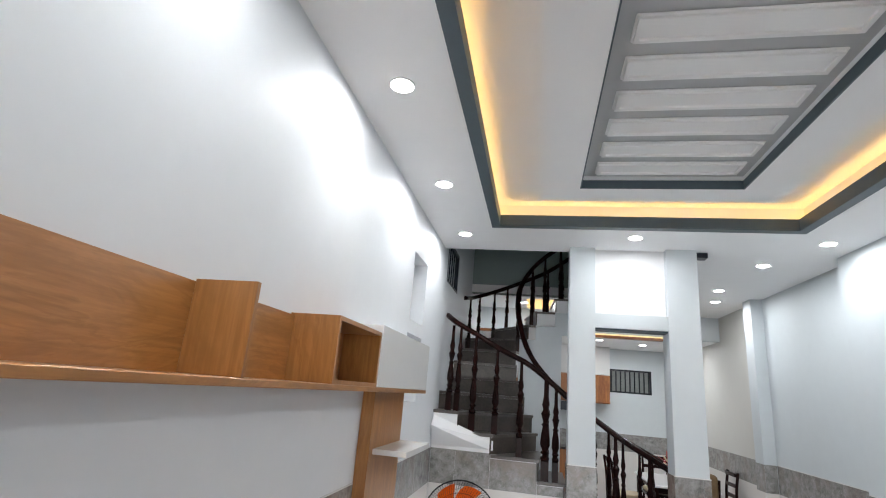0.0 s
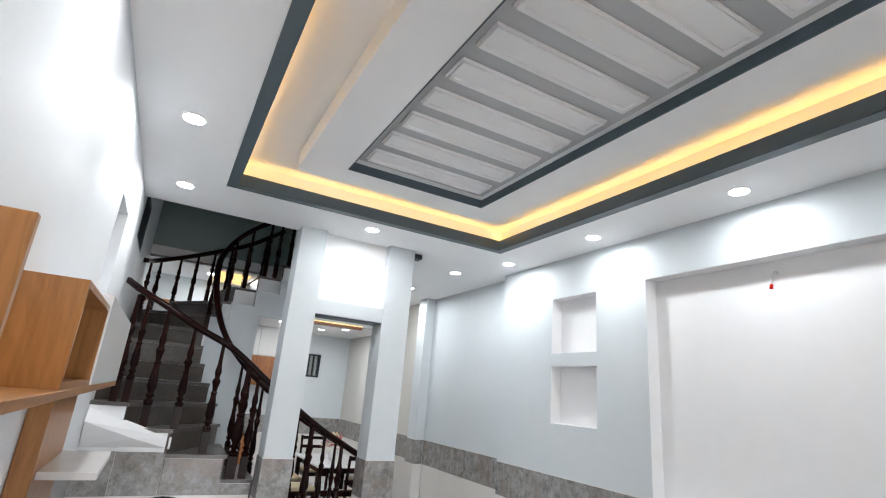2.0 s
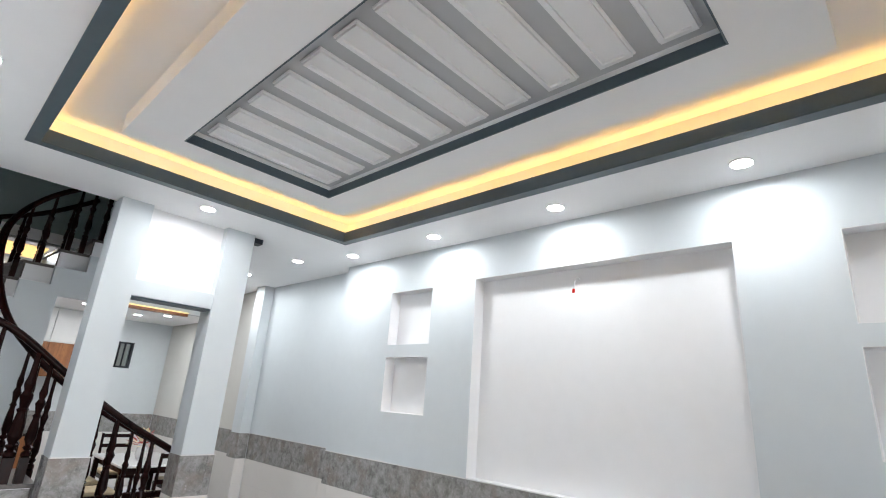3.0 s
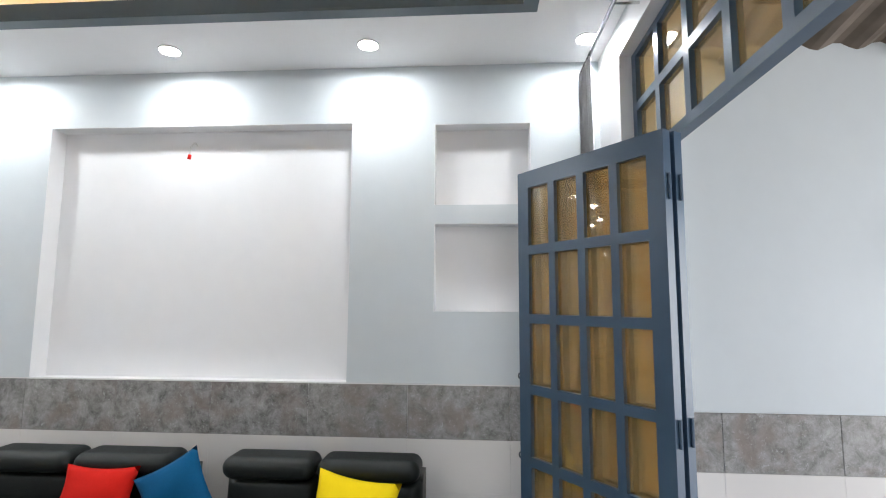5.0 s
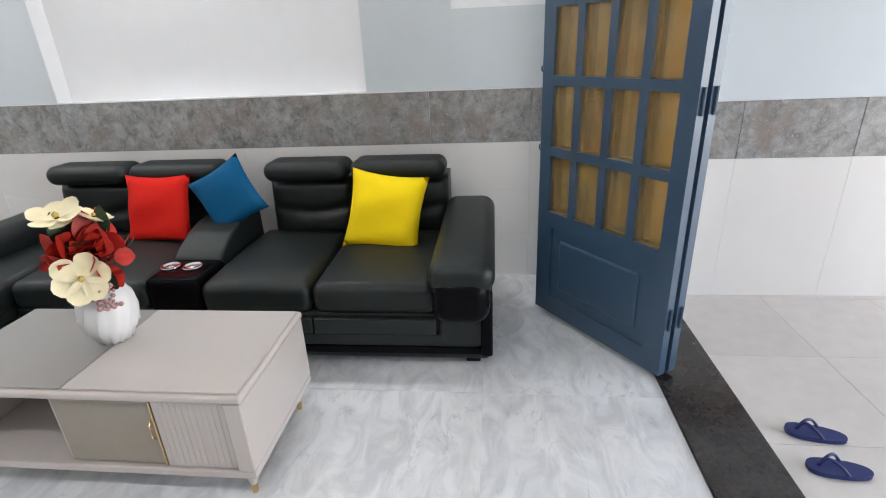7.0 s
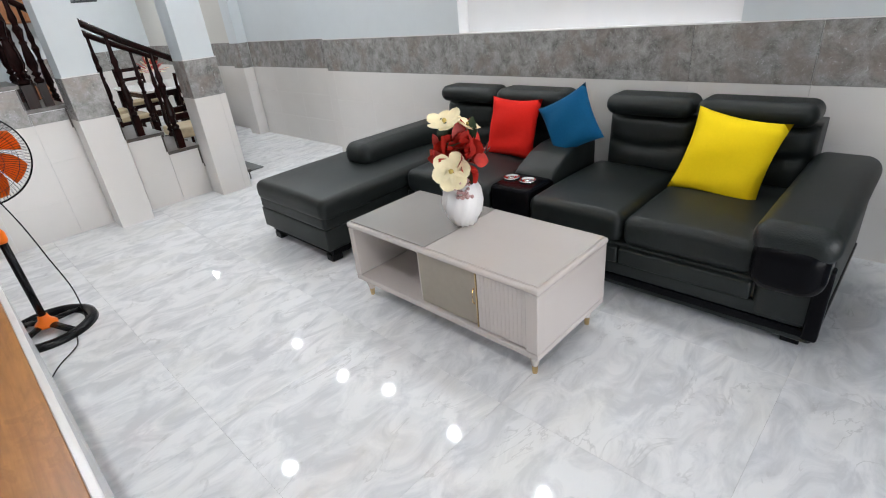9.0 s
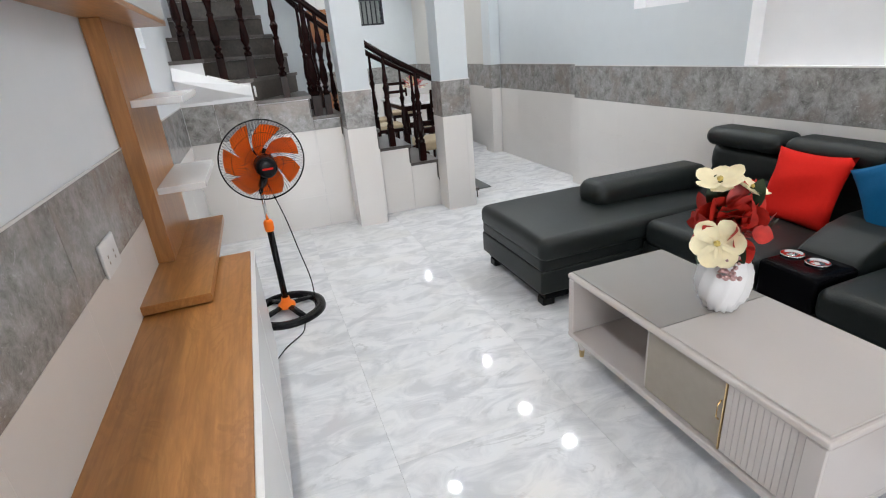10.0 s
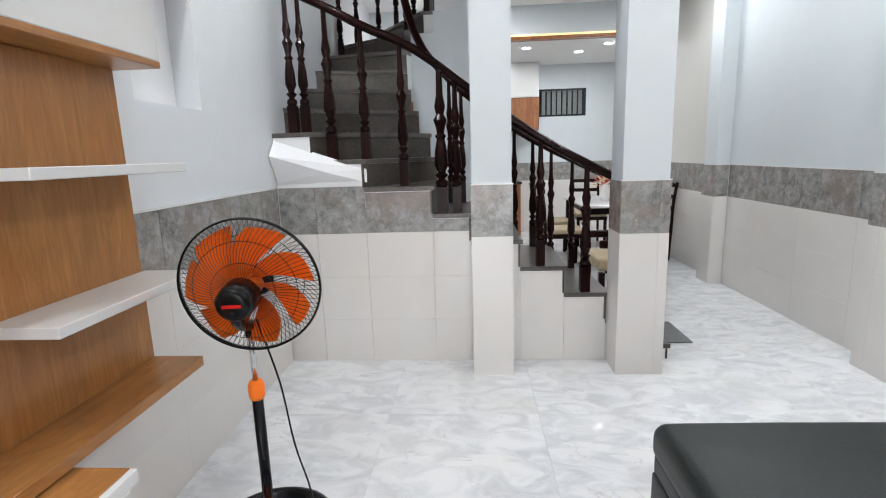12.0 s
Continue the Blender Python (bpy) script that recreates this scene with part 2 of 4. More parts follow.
def lathe(bm, profile, seg=16, centre=(0, 0), z0=0.0):
    """Turns (radius, height) pairs round an upright axis."""
    rings = []
    for r, z in profile:
        rings.append([bm.verts.new((centre[0] + r * math.cos(2 * math.pi * k / seg), centre[1] + r * math.sin(2 * math.pi * k / seg), z0 + z)) for k in range(seg)])
    for a, b in zip(rings, rings[1:]):
        for k in range(seg):
            bm.faces.new((a[k], a[(k + 1) % seg], b[(k + 1) % seg], b[k]))
    bm.faces.new(rings[0][::-1])
    bm.faces.new(rings[-1])


def tube(bm, pts, r, seg=8, squash=1.0):
    """A round bar along points; squash flattens it upright."""
    pts = [Vector(p) for p in pts]
    rings = []
    for i, p in enumerate(pts):
        d = (pts[min(i + 1, len(pts) - 1)] - pts[max(i - 1, 0)]).normalized()
        side = d.cross(Vector((0, 0, 1)))
        side = side.normalized() if side.length > 1e-4 else Vector((1, 0, 0))
        up = side.cross(d)
        rings.append([bm.verts.new(p + side * r * math.cos(2 * math.pi * k / seg) + up * r * squash * math.sin(2 * math.pi * k / seg)) for k in range(seg)])
    for a, b in zip(rings, rings[1:]):
        for k in range(seg):
            bm.faces.new((a[k], a[(k + 1) % seg], b[(k + 1) % seg], b[k]))
    bm.faces.new(rings[0][::-1])
    bm.faces.new(rings[-1])


def smooth_path(keys, n=8):
    """Catmull-Rom through the keys."""
    k = [Vector(keys[0])] + [Vector(p) for p in keys] + [Vector(keys[-1])]
    out = []
    for i in range(1, len(k) - 2):
        for j in range(n):
            t = j / n
            out.append(.5 * ((2 * k[i]) + (k[i + 1] - k[i - 1]) * t + (2 * k[i - 1] - 5 * k[i] + 4 * k[i + 1] - k[i + 2]) * t * t + (3 * k[i] - k[i - 1] - 3 * k[i + 1] + k[i + 2]) * t ** 3))
    out.append(k[-2])
    return out


def slab(bm, axis, a0, a1, us, vs_, holes):
    """A plate from a0 to a1 along an axis, over the span us x vs_, with rectangular holes (u0, u1, v0, v1) cut through."""
    U = sorted({*us, *[h for q in holes for h in q[:2] if us[0] < h < us[1]]})
    V = sorted({*vs_, *[h for q in holes for h in q[2:] if vs_[0] < h < vs_[1]]})
    solid = lambda i, j: 0 <= i < len(U) - 1 and 0 <= j < len(V) - 1 and not any(q[0] < (U[i] + U[i + 1]) / 2 < q[1] and q[2] < (V[j] + V[j + 1]) / 2 < q[3] for q in holes)  # noqa: E731
    memo = {}

    def v(u, w, a):
        key = (u, w, a)
        if key not in memo:
            memo[key] = bm.verts.new({"x": (a, u, w), "y": (u, a, w), "z": (u, w, a)}[axis])
        return memo[key]

    for i in range(len(U) - 1):
        for j in range(len(V) - 1):
            if not solid(i, j):
                continue
            u0, u1, v0, v1 = U[i], U[i + 1], V[j], V[j + 1]
            for a in (a0, a1):
                bm.faces.new((v(u0, v0, a), v(u1, v0, a), v(u1, v1, a), v(u0, v1, a)))
            for di, dj, p, q in ((-1, 0, (u0, v0), (u0, v1)), (1, 0, (u1, v0), (u1, v1)), (0, -1, (u0, v0), (u1, v0)), (0, 1, (u0, v1), (u1, v1))):
                if not solid(i + di, j + dj):
                    bm.faces.new((v(*p, a0), v(*q, a0), v(*q, a1), v(*p, a1)))


def structure(name, bm, material, label=""):
    return part(name, bm, material, None, label, kind="structure")


def wall(name, axis, a0, a1, us, zs, material, holes=(), label=""):
    bm = bmesh.new()
    slab(bm, axis, a0, a1, us, zs, list(holes))
    return structure(name, bm, material, label)


# ---- floor ----
floor = box("floor", (XL - .2, 3.3, YF - .0, YE, -.12, -.006), M_GROUT, kind="structure", label="pale polished marble tile floor")
porch = box("ground", (-3.5, 6, -9, -1.06, -.2, -.056), M_GROUT, kind="structure", label="beige tiled porch floor")
sill = box("door_sill", (-.94, 2.495, -1.085, -.79, -.1, .012), M_BLACKSTONE, kind="structure", label="polished black granite door sill", bevel=.004)

# ---- walls ----
NICHES = [(3.230, 3.810, 1.629, 2.140), (3.230, 3.810, 2.256, 2.785), (-.420, .172, 1.623, 2.156), (-.420, .172, 2.272, 2.785), (.692, 2.707, ZB1, 2.804)]
wall_right = wall("wall_right", "x", XR, XR + .12, (YF, YPIER), (ZB1, 3.6), M_WALL, NICHES, "blue-grey painted wall with white recessed niches")
wall("wall_right_back", "x", XR + .12, XR + .3, (YF, YPIER), (0, 3.6), M_WALLW, label="white painted back of the wall niches")
box("wall_right_base", (XR + .002, XR + .12, YF, YPIER, 0, ZB1), M_GROUT, kind="structure")
for i, (y0, y1, z0, z1) in enumerate(NICHES):
    bm = bmesh.new()
    e = .003
    bm_box(bm, XR + .001, XR + .12, y0, y0 + e, z0, z1)
    bm_box(bm, XR + .001, XR + .12, y1 - e, y1, z0, z1)
    bm_box(bm, XR + .001, XR + .12, y0 + e, y1 - e, z1 - e, z1)
    bm_box(bm, XR + .001, XR + .12, y0 + e, y1 - e, z0, z0 + e)
    structure("niche_lining", bm, M_WALLW, "white painted lining of a wall niche")
wall("wall_right_far", "x", XP, XP + .3, (YPIER, 6.6), (0, 3.6), M_WALL, label="blue-grey painted wall")
box("pilaster", (2.69, 3.05, 6.6, 6.84, 0, ZC), M_WALL, kind="structure", label="blue-grey painted wall pilaster")
# toned duller and warmer than the other walls because this side is unlit
wall("wall_kitchen_right", "x", XP, XP + .3, (6.84, YE), (0, 3.6), M_WARMWALL, label="kitchen wall, toned warm grey for the unlit side")
LN = [(3.41, 3.89, 1.615, 2.13), (3.41, 3.89, 2.236, 2.775)]
wall("wall_left", "x", XL - .12, XL, (YF - .2, YE), (ZB1, 5.6), M_WALLL, LN + [(4.85, 5.62, 2.86, 3.34)], "white painted wall with recessed niches")
wall("wall_left_back", "x", XL - .3, XL - .12, (YF - .2, YE), (0, 5.6), M_WALLW, [(4.85, 5.62, 2.86, 3.34)])
box("wall_left_base", (XL - .12, XL - .002, YF, YE, 0, ZB1), M_GROUT, kind="structure")
wall("wall_end", "y", YE, YE + .2, (XL, 3.2), (0, 3.6), M_WALL, [(1.45, 2.25, 1.955, 2.405)], "blue-grey painted end wall with a barred vent window")
wall("wall_front", "y", YF - .2, YF, (XL, XR + .3), (0, 3.6), M_WALLW, [(-.3, 2.25, 0, 2.98)], "white painted front wall with a wide door opening")

# ---- ceiling ----
COVE_HOLE = (-.403, 2.103, -.397, 3.911)
bm = bmesh.new()
slab(bm, "z", ZC, ZC + .12, (XL, XP), (YF, 8.3), [COVE_HOLE, (XL - .1, .62, 4.66, 6.95)])
ceiling = structure("ceiling", bm, M_CEIL, "white painted ceiling with a recessed cove")
bm = bmesh.new()
slab(bm, "z", 3.37, 3.4, (-.45, 2.15), (-.445, 3.96), [(.298, 1.400, .346, 3.192)])
structure("ceiling_recess", bm, M_CEIL, "white upper ceiling of the lit recess")
for x0, x1, y0, y1 in ((-.45, -.405, -.445, 3.96), (2.105, 2.15, -.445, 3.96), (-.405, 2.105, -.445, -.399), (-.405, 2.105, 3.913, 3.96)):
    box("recess_wall", (x0, x1, y0, y1, ZC + .121, 3.369), M_CEIL, kind="structure", label="white side of the lit ceiling recess")
bm = bmesh.new()
PH = (.296, 1.402, .344, 3.194)
slab(bm, "z", 3.231, 3.368, (.0, 1.70), (.02, 3.43), [PH])
structure("ceiling_panel_frame", bm, M_CEIL, "white dropped ceiling panel")
# dark lips of the cove and of the inner opening
bm = bmesh.new()
x0, x1, y0, y1 = COVE_HOLE
slab(bm, "z", ZC - .012, ZC - .001, (x0 - .0, x1 + .0), (y0 - .0, y1 + .0), [(x0 + .075, x1 - .075, y0 + .075, y1 - .075)])
slab(bm, "z", ZC + .0, ZC + .085, (x0 + .057, x1 - .057), (y0 + .057, y1 - .057), [(x0 + .075, x1 - .075, y0 + .075, y1 - .075)])
structure("cove_border", bm, M_DARKTRIM, "slate blue painted border of the ceiling cove")
bm = bmesh.new()
a, b_, c, d = PH
slab(bm, "z", 3.229, 3.293, (a, b_), (c, d), [(a + .008, b_ - .008, c + .008, d - .008)])
structure("panel_border", bm, M_DARKTRIM, "slate blue painted lip of the ceiling panel")
bm = bmesh.new()
bm_box(bm, a + .005, b_ - .005, c + .005, d - .005, 3.326, 3.350)
backing = structure("ceiling_panel", bm, mat("pale_grey_paint", (.52, .53, .54), .6, grain=.03, scale=8), "grey ceiling panel with white raised fields")
for k in range(10):
    yy = c + .02 + (k + .5) * (d - c - .04) / 10
    bm = bmesh.new()
    bm_box(bm, .392, 1.336, yy - .090, yy + .090, 3.311, 3.325, bevel=.006)
    slab(bm, "z", 3.298, 3.311, (.404, 1.324), (yy - .078, yy + .078), [(.427, 1.301, yy - .056, yy + .056)])
    part("raised_field", bm, M_CEIL, backing)
# warm strips that lie on the lip
for dims in ((x0 + .02, x0 + .06, y0 + .06, y1 - .06, ZC + .03, ZC + .045), (x1 - .06, x1 - .02, y0 + .06, y1 - .06, ZC + .03, ZC + .045), (x0 + .06, x1 - .06, y0 + .02, y0 + .06, ZC + .03, ZC + .045), (x0 + .06, x1 - .06, y1 - .06, y1 - .02, ZC + .03, ZC + .045)):
    s = box("led_strip", dims, M_STRIP)
    tagged(s, "warm glowing light strip hidden on the cove lip", "light strip", "cove light strips")

# ---- downlights ----
SPOTS = [(-.675, y) for y in (-.71, .55, 1.76, 2.97, 4.13)] + [(2.39, y) for y in (-.71, .54, 1.74, 2.98, 4.17)] + [(.85, 4.13), (2.19, 4.93), (2.18, 6.15), (2.36, 6.85)]
first = None
for x, y in SPOTS + [(-.2, 7.6), (.6, 7.6), (1.1, 8.9), (1.9, 9.3), (2.2, 8.8)]:
    z = ZC if y < 8.2 else 2.8
    if first is None:
        first = thing("downlight", "round white recessed ceiling downlight, switched on", "downlight", (x, y, z), "ceiling downlights")
        bm = bmesh.new()
        lathe(bm, [(.056, -.006), (.059, -.009), (.062, -.003), (.062, 0.0)], 24)
        part("rim", bm, M_LAM, first, smooth=True)
        bm = bmesh.new()
        lathe(bm, [(.057, -.0105), (.0555, -.0075)], 24)
        part("lens", bm, M_LED, first, "glowing lens")
    else:
        copy_thing(first, pose(x, y, z))
    lamp = new("downlight_lamp", bpy.data.lights.new("downlight_lamp", "AREA"))
    lamp.data.shape, lamp.data.size, lamp.data.energy = "DISK", .11, DOWNLIGHT
    lamp.data.color = (.93, .97, 1.0)
    lamp.location = (x, y, z - .03)

# ---- columns and beam ----
for nm, x0, x1 in (("column_1", .311, .545), ("column_2", 1.184, 1.452)):
    box(nm, (x0, x1, YC + .002, YC + .24, 0, ZC), M_WALL, kind="structure", label="square blue-grey painted column with a tiled base")
box("beam", (.545, 1.184, YC + .012, YC + .2, 2.40, 2.53), M_WALL, kind="structure", label="blue-grey painted beam between the columns")
box("beam_panel", (.545, 1.184, YC + .09, YC + .2, 2.531, ZC), M_WALLW, kind="structure", label="white painted panel above the beam")
box("beam_shadow_frame", (.546, 1.183, YC + .03, YC + .19, 2.385, 2.399), M_DARKTRIM, kind="structure")

# ---- kitchen shell ----
box("kitchen_header", (XL, XP, YK, YK + .12, 2.8, ZC + .2), M_WALL, kind="structure", label="blue-grey header before the kitchen")
box("kitchen_ceiling", (XL, XP, YK + .12, YE, 2.8, 2.9), M_CEIL, kind="structure", label="white painted kitchen ceiling")
box("header_trim", (XL + .01, 2.3, YK, YK + .1, 2.758, 2.7995), M_CABWOOD, kind="structure", label="brown wooden trim under the kitchen header")
# glowing sliver in place of the cove light that catches the header's lower edge
s = box("header_light_strip", (.35, 2.3, YK - .010, YK - .001, 2.80, 2.818), glow("amber_edge_glow", (1.0, .72, .3), .9))
tagged(s, "thin glowing sliver standing for cove light on the kitchen header's edge", "light strip")
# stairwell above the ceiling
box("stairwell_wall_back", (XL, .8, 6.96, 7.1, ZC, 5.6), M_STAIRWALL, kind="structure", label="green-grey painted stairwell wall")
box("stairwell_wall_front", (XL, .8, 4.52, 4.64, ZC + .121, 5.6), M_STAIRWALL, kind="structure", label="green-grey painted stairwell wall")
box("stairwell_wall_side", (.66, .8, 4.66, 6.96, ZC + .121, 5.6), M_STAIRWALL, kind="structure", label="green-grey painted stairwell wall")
box("stairwell_ceiling", (XL, .8, 4.52, 7.1, 5.6, 5.7), M_CEIL, kind="structure", label="white painted stairwell ceiling")


# ---- the stair ----
P_OUT = [(1.58, YS), (1.45, YS), (1.17, YS), (.90, YS), (.615, YS), (.30, YS), (.055, YS), (-.38, YS), (-.71, YS), (XL, 4.95), (XL, 5.4), (XL, 5.75), (XL, 6.1), (XL, 6.6), (-.6, 6.9), (-.15, 6.9), (.2, 6.9), (.5, 6.9), (.66, 6.9)]
P_IN = [(1.58, 5.48), (1.45, 5.48), (1.17, 5.48), (.90, 5.48), (.615, 5.48), (.30, 5.48), (.08, 5.48), (.04, 5.49), (-.01, 5.52), (-.10, 5.60), (-.17, 5.72), (-.21, 5.86), (-.23, 6.0), (-.2, 6.12), (-.1, 6.2), (0, 6.2), (.24, 6.2), (.5, 6.2), (.66, 6.2)]
stair = thing("staircase", "winding staircase with brown-grey granite treads and white plastered sides", "staircase", (0, 0, 0))
tread_z = [.10 + RISE * k for k in range(len(P_OUT) - 1)]
for k, z in enumerate(tread_z):
    a, b2, c2, d2 = Vector(P_OUT[k]), Vector(P_OUT[k + 1]), Vector(P_IN[k + 1]), Vector(P_IN[k])
    quad = [a, b2, c2, d2]
    if k == 8:
        quad = [a, Vector((XL, YS)), b2, c2, d2]
    if k == 12:
        quad = [a, b2, c2, d2]
    if k == 13:
        quad = [a, Vector((XL, 6.9)), b2, c2, d2]
    dirn = (b2 - a + c2 - d2).normalized()
    # riser block
    def prism(poly, z0, z1, inset=0.0):
        bm = bmesh.new()
        lo = [bm.verts.new((p.x, p.y, z0)) for p in poly]
        hi = [bm.verts.new((p.x, p.y, z1)) for p in poly]
        n = len(poly)
        bm.faces.new(lo[::-1])
        bm.faces.new(hi)
        for i in range(n):
            bm.faces.new((lo[i], lo[(i + 1) % n], hi[(i + 1) % n], hi[i]))
        return bm
    lip = [a - dirn * .018, b2, c2, d2 - dirn * .018] if len(quad) == 4 else [a - dirn * .018, quad[1], b2, c2, d2 - dirn * .018]
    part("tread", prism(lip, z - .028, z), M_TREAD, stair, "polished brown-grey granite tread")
    mid = sum(quad, Vector((0, 0))) / len(quad)
    body = [p + (mid - p) * .012 for p in quad]
    low = 0.0 if k < 3 else z - .30 if k > 6 else z - .40
    part("step_body", prism(body, max(low, z - RISE if k > 7 else low), z - .0285), M_WALLW, stair)
    # granite face of the riser
    n2 = Vector((dirn.y, -dirn.x))
    r0, r1 = a + dirn * -.0, d2 + dirn * -.0
    t2 = dirn * .012
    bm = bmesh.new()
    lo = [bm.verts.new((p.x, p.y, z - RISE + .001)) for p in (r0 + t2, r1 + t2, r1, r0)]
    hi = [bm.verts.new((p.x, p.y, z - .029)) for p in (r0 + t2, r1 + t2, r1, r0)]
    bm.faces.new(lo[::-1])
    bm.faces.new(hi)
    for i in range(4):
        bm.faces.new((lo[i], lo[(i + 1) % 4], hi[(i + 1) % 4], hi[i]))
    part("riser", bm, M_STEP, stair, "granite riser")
    # sloping soffit under the winders
    if k > 6:
        part("soffit", prism(body, z - RISE - .13, z - RISE - .001), M_WALLW, stair)


def spandrel(y0, y1, name, material):
    """The plastered side under the lower flight, cut to the steps."""
    pts = [(1.58, 0), (1.58, .07), (1.45, .07)]
    for k in range(1, 9):
        z = .10 + RISE * k - .03
        pts += [(P_OUT[k][0], z), (P_OUT[k + 1][0] if k < 8 else XL, z)]
    pts += [(XL, 0)]
    bm = bmesh.new()
    f = [bm.verts.new((x, y0, z)) for x, z in pts]
    b3 = [bm.verts.new((x, y1, z)) for x, z in pts]
    bm.faces.new(f)
    bm.faces.new(b3[::-1])
    n = len(pts)
    for i in range(n):
        bm.faces.new((f[i], b3[i], b3[(i + 1) % n], f[(i + 1) % n]))
    return structure(name, bm, material, "white plastered side of the stair")


spandrel(YS + .012, YS + .09, "stair_side_wall", M_WALLW)
under = [(-.2, 0), (.32, 0), (.32, 2.5), (.66, 2.5), (.66, 2.96), (.5, 2.96), (.5, 2.78), (.24, 2.78), (.24, 2.60), (0, 2.60), (0, 2.42), (-.2, 2.42)]
bm = bmesh.new()
f = [bm.verts.new((x, 6.12, z)) for x, z in under]
g = [bm.verts.new((x, 6.19, z)) for x, z in under]
bm.faces.new(f)
bm.faces.new(g[::-1])
for i in range(len(under)):
    bm.faces.new((f[i], g[i], g[(i + 1) % len(under)], f[(i + 1) % len(under)]))
structure("wall_under_stair", bm, M_WALL, "blue-grey painted wall under the upper flight of the stair")
# plaster wedge where the winding part leaves the side wall
bm = bmesh.new()
w = [(XL + .007, YS + .011, 1.215), (-.36, YS + .011, 1.215), (-.36, YS + .011, 1.30), (XL + .007, YS + .011, 1.50), (XL + .007, YS - .10, 1.40), (-.62, YS - .05, 1.29)]
w = [bm.verts.new(p) for p in w]
for q in ((0, 1, 5), (0, 5, 4), (1, 2, 5), (2, 3, 4), (2, 4, 5), (0, 4, 3), (0, 3, 2), (0, 2, 1)):
    bm.faces.new([w[i] for i in q])
structure("stair_soffit_wedge", bm, M_WALLW, "white plastered wedge under the winding treads")

# balusters and rails
BAL = [(.024, 0), (.024, .20), (.012, .215), (.026, .235), (.014, .25), (.027, .29), (.024, .36), (.015, .43), (.022, .445), (.013, .46), (.019, .50), (.026, .53), (.014, .56), (.021, .60), (.013, .66), (.011, .80)]


def baluster_mesh(h, r=1.0):
    bm = bmesh.new()
    bm_box(bm, -.024 * r, .024 * r, -.024 * r, .024 * r, 0, .17)
    lathe(bm, [(.020 * r, .1702), (.028 * r, .182)] + [(q[0] * r * 1.12, .17 + (q[1] - .17) * (h - .17) / .63 if q[1] > .17 else .1702) for q in BAL[1:]], 12)
    return bm


rail = thing("stair_railing", "dark lacquered wooden stair railing with turned balusters", "railing", (0, 0, 0))
FRONT = [(1.30, YS + .05, 1.15), (1.195, YS + .05, 1.21), (.845, YS + .05, 1.40), (.56, YS + .05, 1.585), (.30, YS + .05, 1.775), (-.03, YS + .05, 2.02), (-.33, YS + .04, 2.16), (-.57, YS + .06, 2.29), (-.80, YS + .14, 2.41), (XL + .005, YS + .35, 2.52)]
INNER = [(1.30, 5.44, 1.20), (.9, 5.44, 1.40), (.6, 5.44, 1.58), (.3, 5.44, 1.80), (.12, 5.46, 1.97), (-.02, 5.52, 2.14), (-.12, 5.62, 2.34), (-.20, 5.75, 2.62), (-.225, 5.92, 2.88), (-.20, 6.08, 3.10), (-.08, 6.18, 3.34), (.12, 6.2, 3.55), (.45, 6.2, 3.78)]
FAR = [(XL + .01, 6.2, 2.93), (-.86, 6.6, 3.02), (-.55, 6.85, 3.18), (-.2, 6.87, 3.33), (.15, 6.87, 3.5), (.55, 6.87, 3.78)]
for keys, nm in ((FRONT, "handrail"), (INNER, "handrail"), (FAR, "handrail")):
    bm = bmesh.new()
    tube(bm, smooth_path(keys, 6), .034, 10, .8)
    part(nm, bm, M_RAIL, rail, smooth=True)


def rail_z(keys, x, y):
    path = smooth_path(keys, 12)
    return min(path, key=lambda p: (p.x - x) ** 2 + (p.y - y) ** 2).z


def step_z(x, y):
    """Height of the tread that lies under a point of the plan."""
    p = Vector((x, y))
    for k in range(len(P_OUT) - 1):
        quad = [Vector(P_OUT[k]), Vector(P_OUT[k + 1]), Vector(P_IN[k + 1]), Vector(P_IN[k])]
        if k == 8:
            quad.insert(1, Vector((XL, YS)))
        if k == 13:
            quad.insert(1, Vector((XL, 6.9)))
        signs = [(quad[(i + 1) % len(quad)] - quad[i]).cross(p - quad[i]) for i in range(len(quad))]
        if all(s < 1e-6 for s in signs) or all(s > -1e-6 for s in signs):
            return tread_z[k]
    return None


SPOT_FRONT = [(1.27, .29, 1.9), (1.04, .47, 1.25), (.75, .65, 1.15), (.46, .83, 1.1), (.215, 1.01, 1.15), (.12, 1.01, 1.5), (-.12, 1.19, 1.15), (-.36, 1.37, 1.15), (-.58, 1.37, 1.25), (-.74, 1.55, 1.05), (-.82, 1.55, 1.15)]
SPOTS_ALL = [(x, YS + .045, FRONT, s) for x, _, s in SPOT_FRONT]
SPOTS_ALL += [(x, 5.43, INNER, 1.0) for x in (1.2, 1.08, .92, .78, .64, .5, .38, .24, .15)]
SPOTS_ALL += [(x, y, INNER, 1.0) for x, y in ((.03, 5.56), (-.07, 5.63), (-.15, 5.76), (-.21, 5.92), (-.22, 6.05), (-.06, 6.24), (.1, 6.24), (.3, 6.24), (.42, 6.24), (.56, 6.24))]
SPOTS_ALL += [(x, y, FAR, 1.0) for x, y in ((-.88, 6.35), (-.80, 6.72), (-.6, 6.84), (-.42, 6.86), (-.24, 6.86), (-.05, 6.86), (.15, 6.86), (.35, 6.86))]
for x, y, keys, s in SPOTS_ALL:
    z = step_z(x, y)
    if z is None:
        continue
    h = rail_z(keys, x, y) - z - .02
    ob = part("baluster", baluster_mesh(h, s), M_RAIL, rail, "turned dark wooden baluster", smooth=False)
    ob.location = (x, y, z + .001)
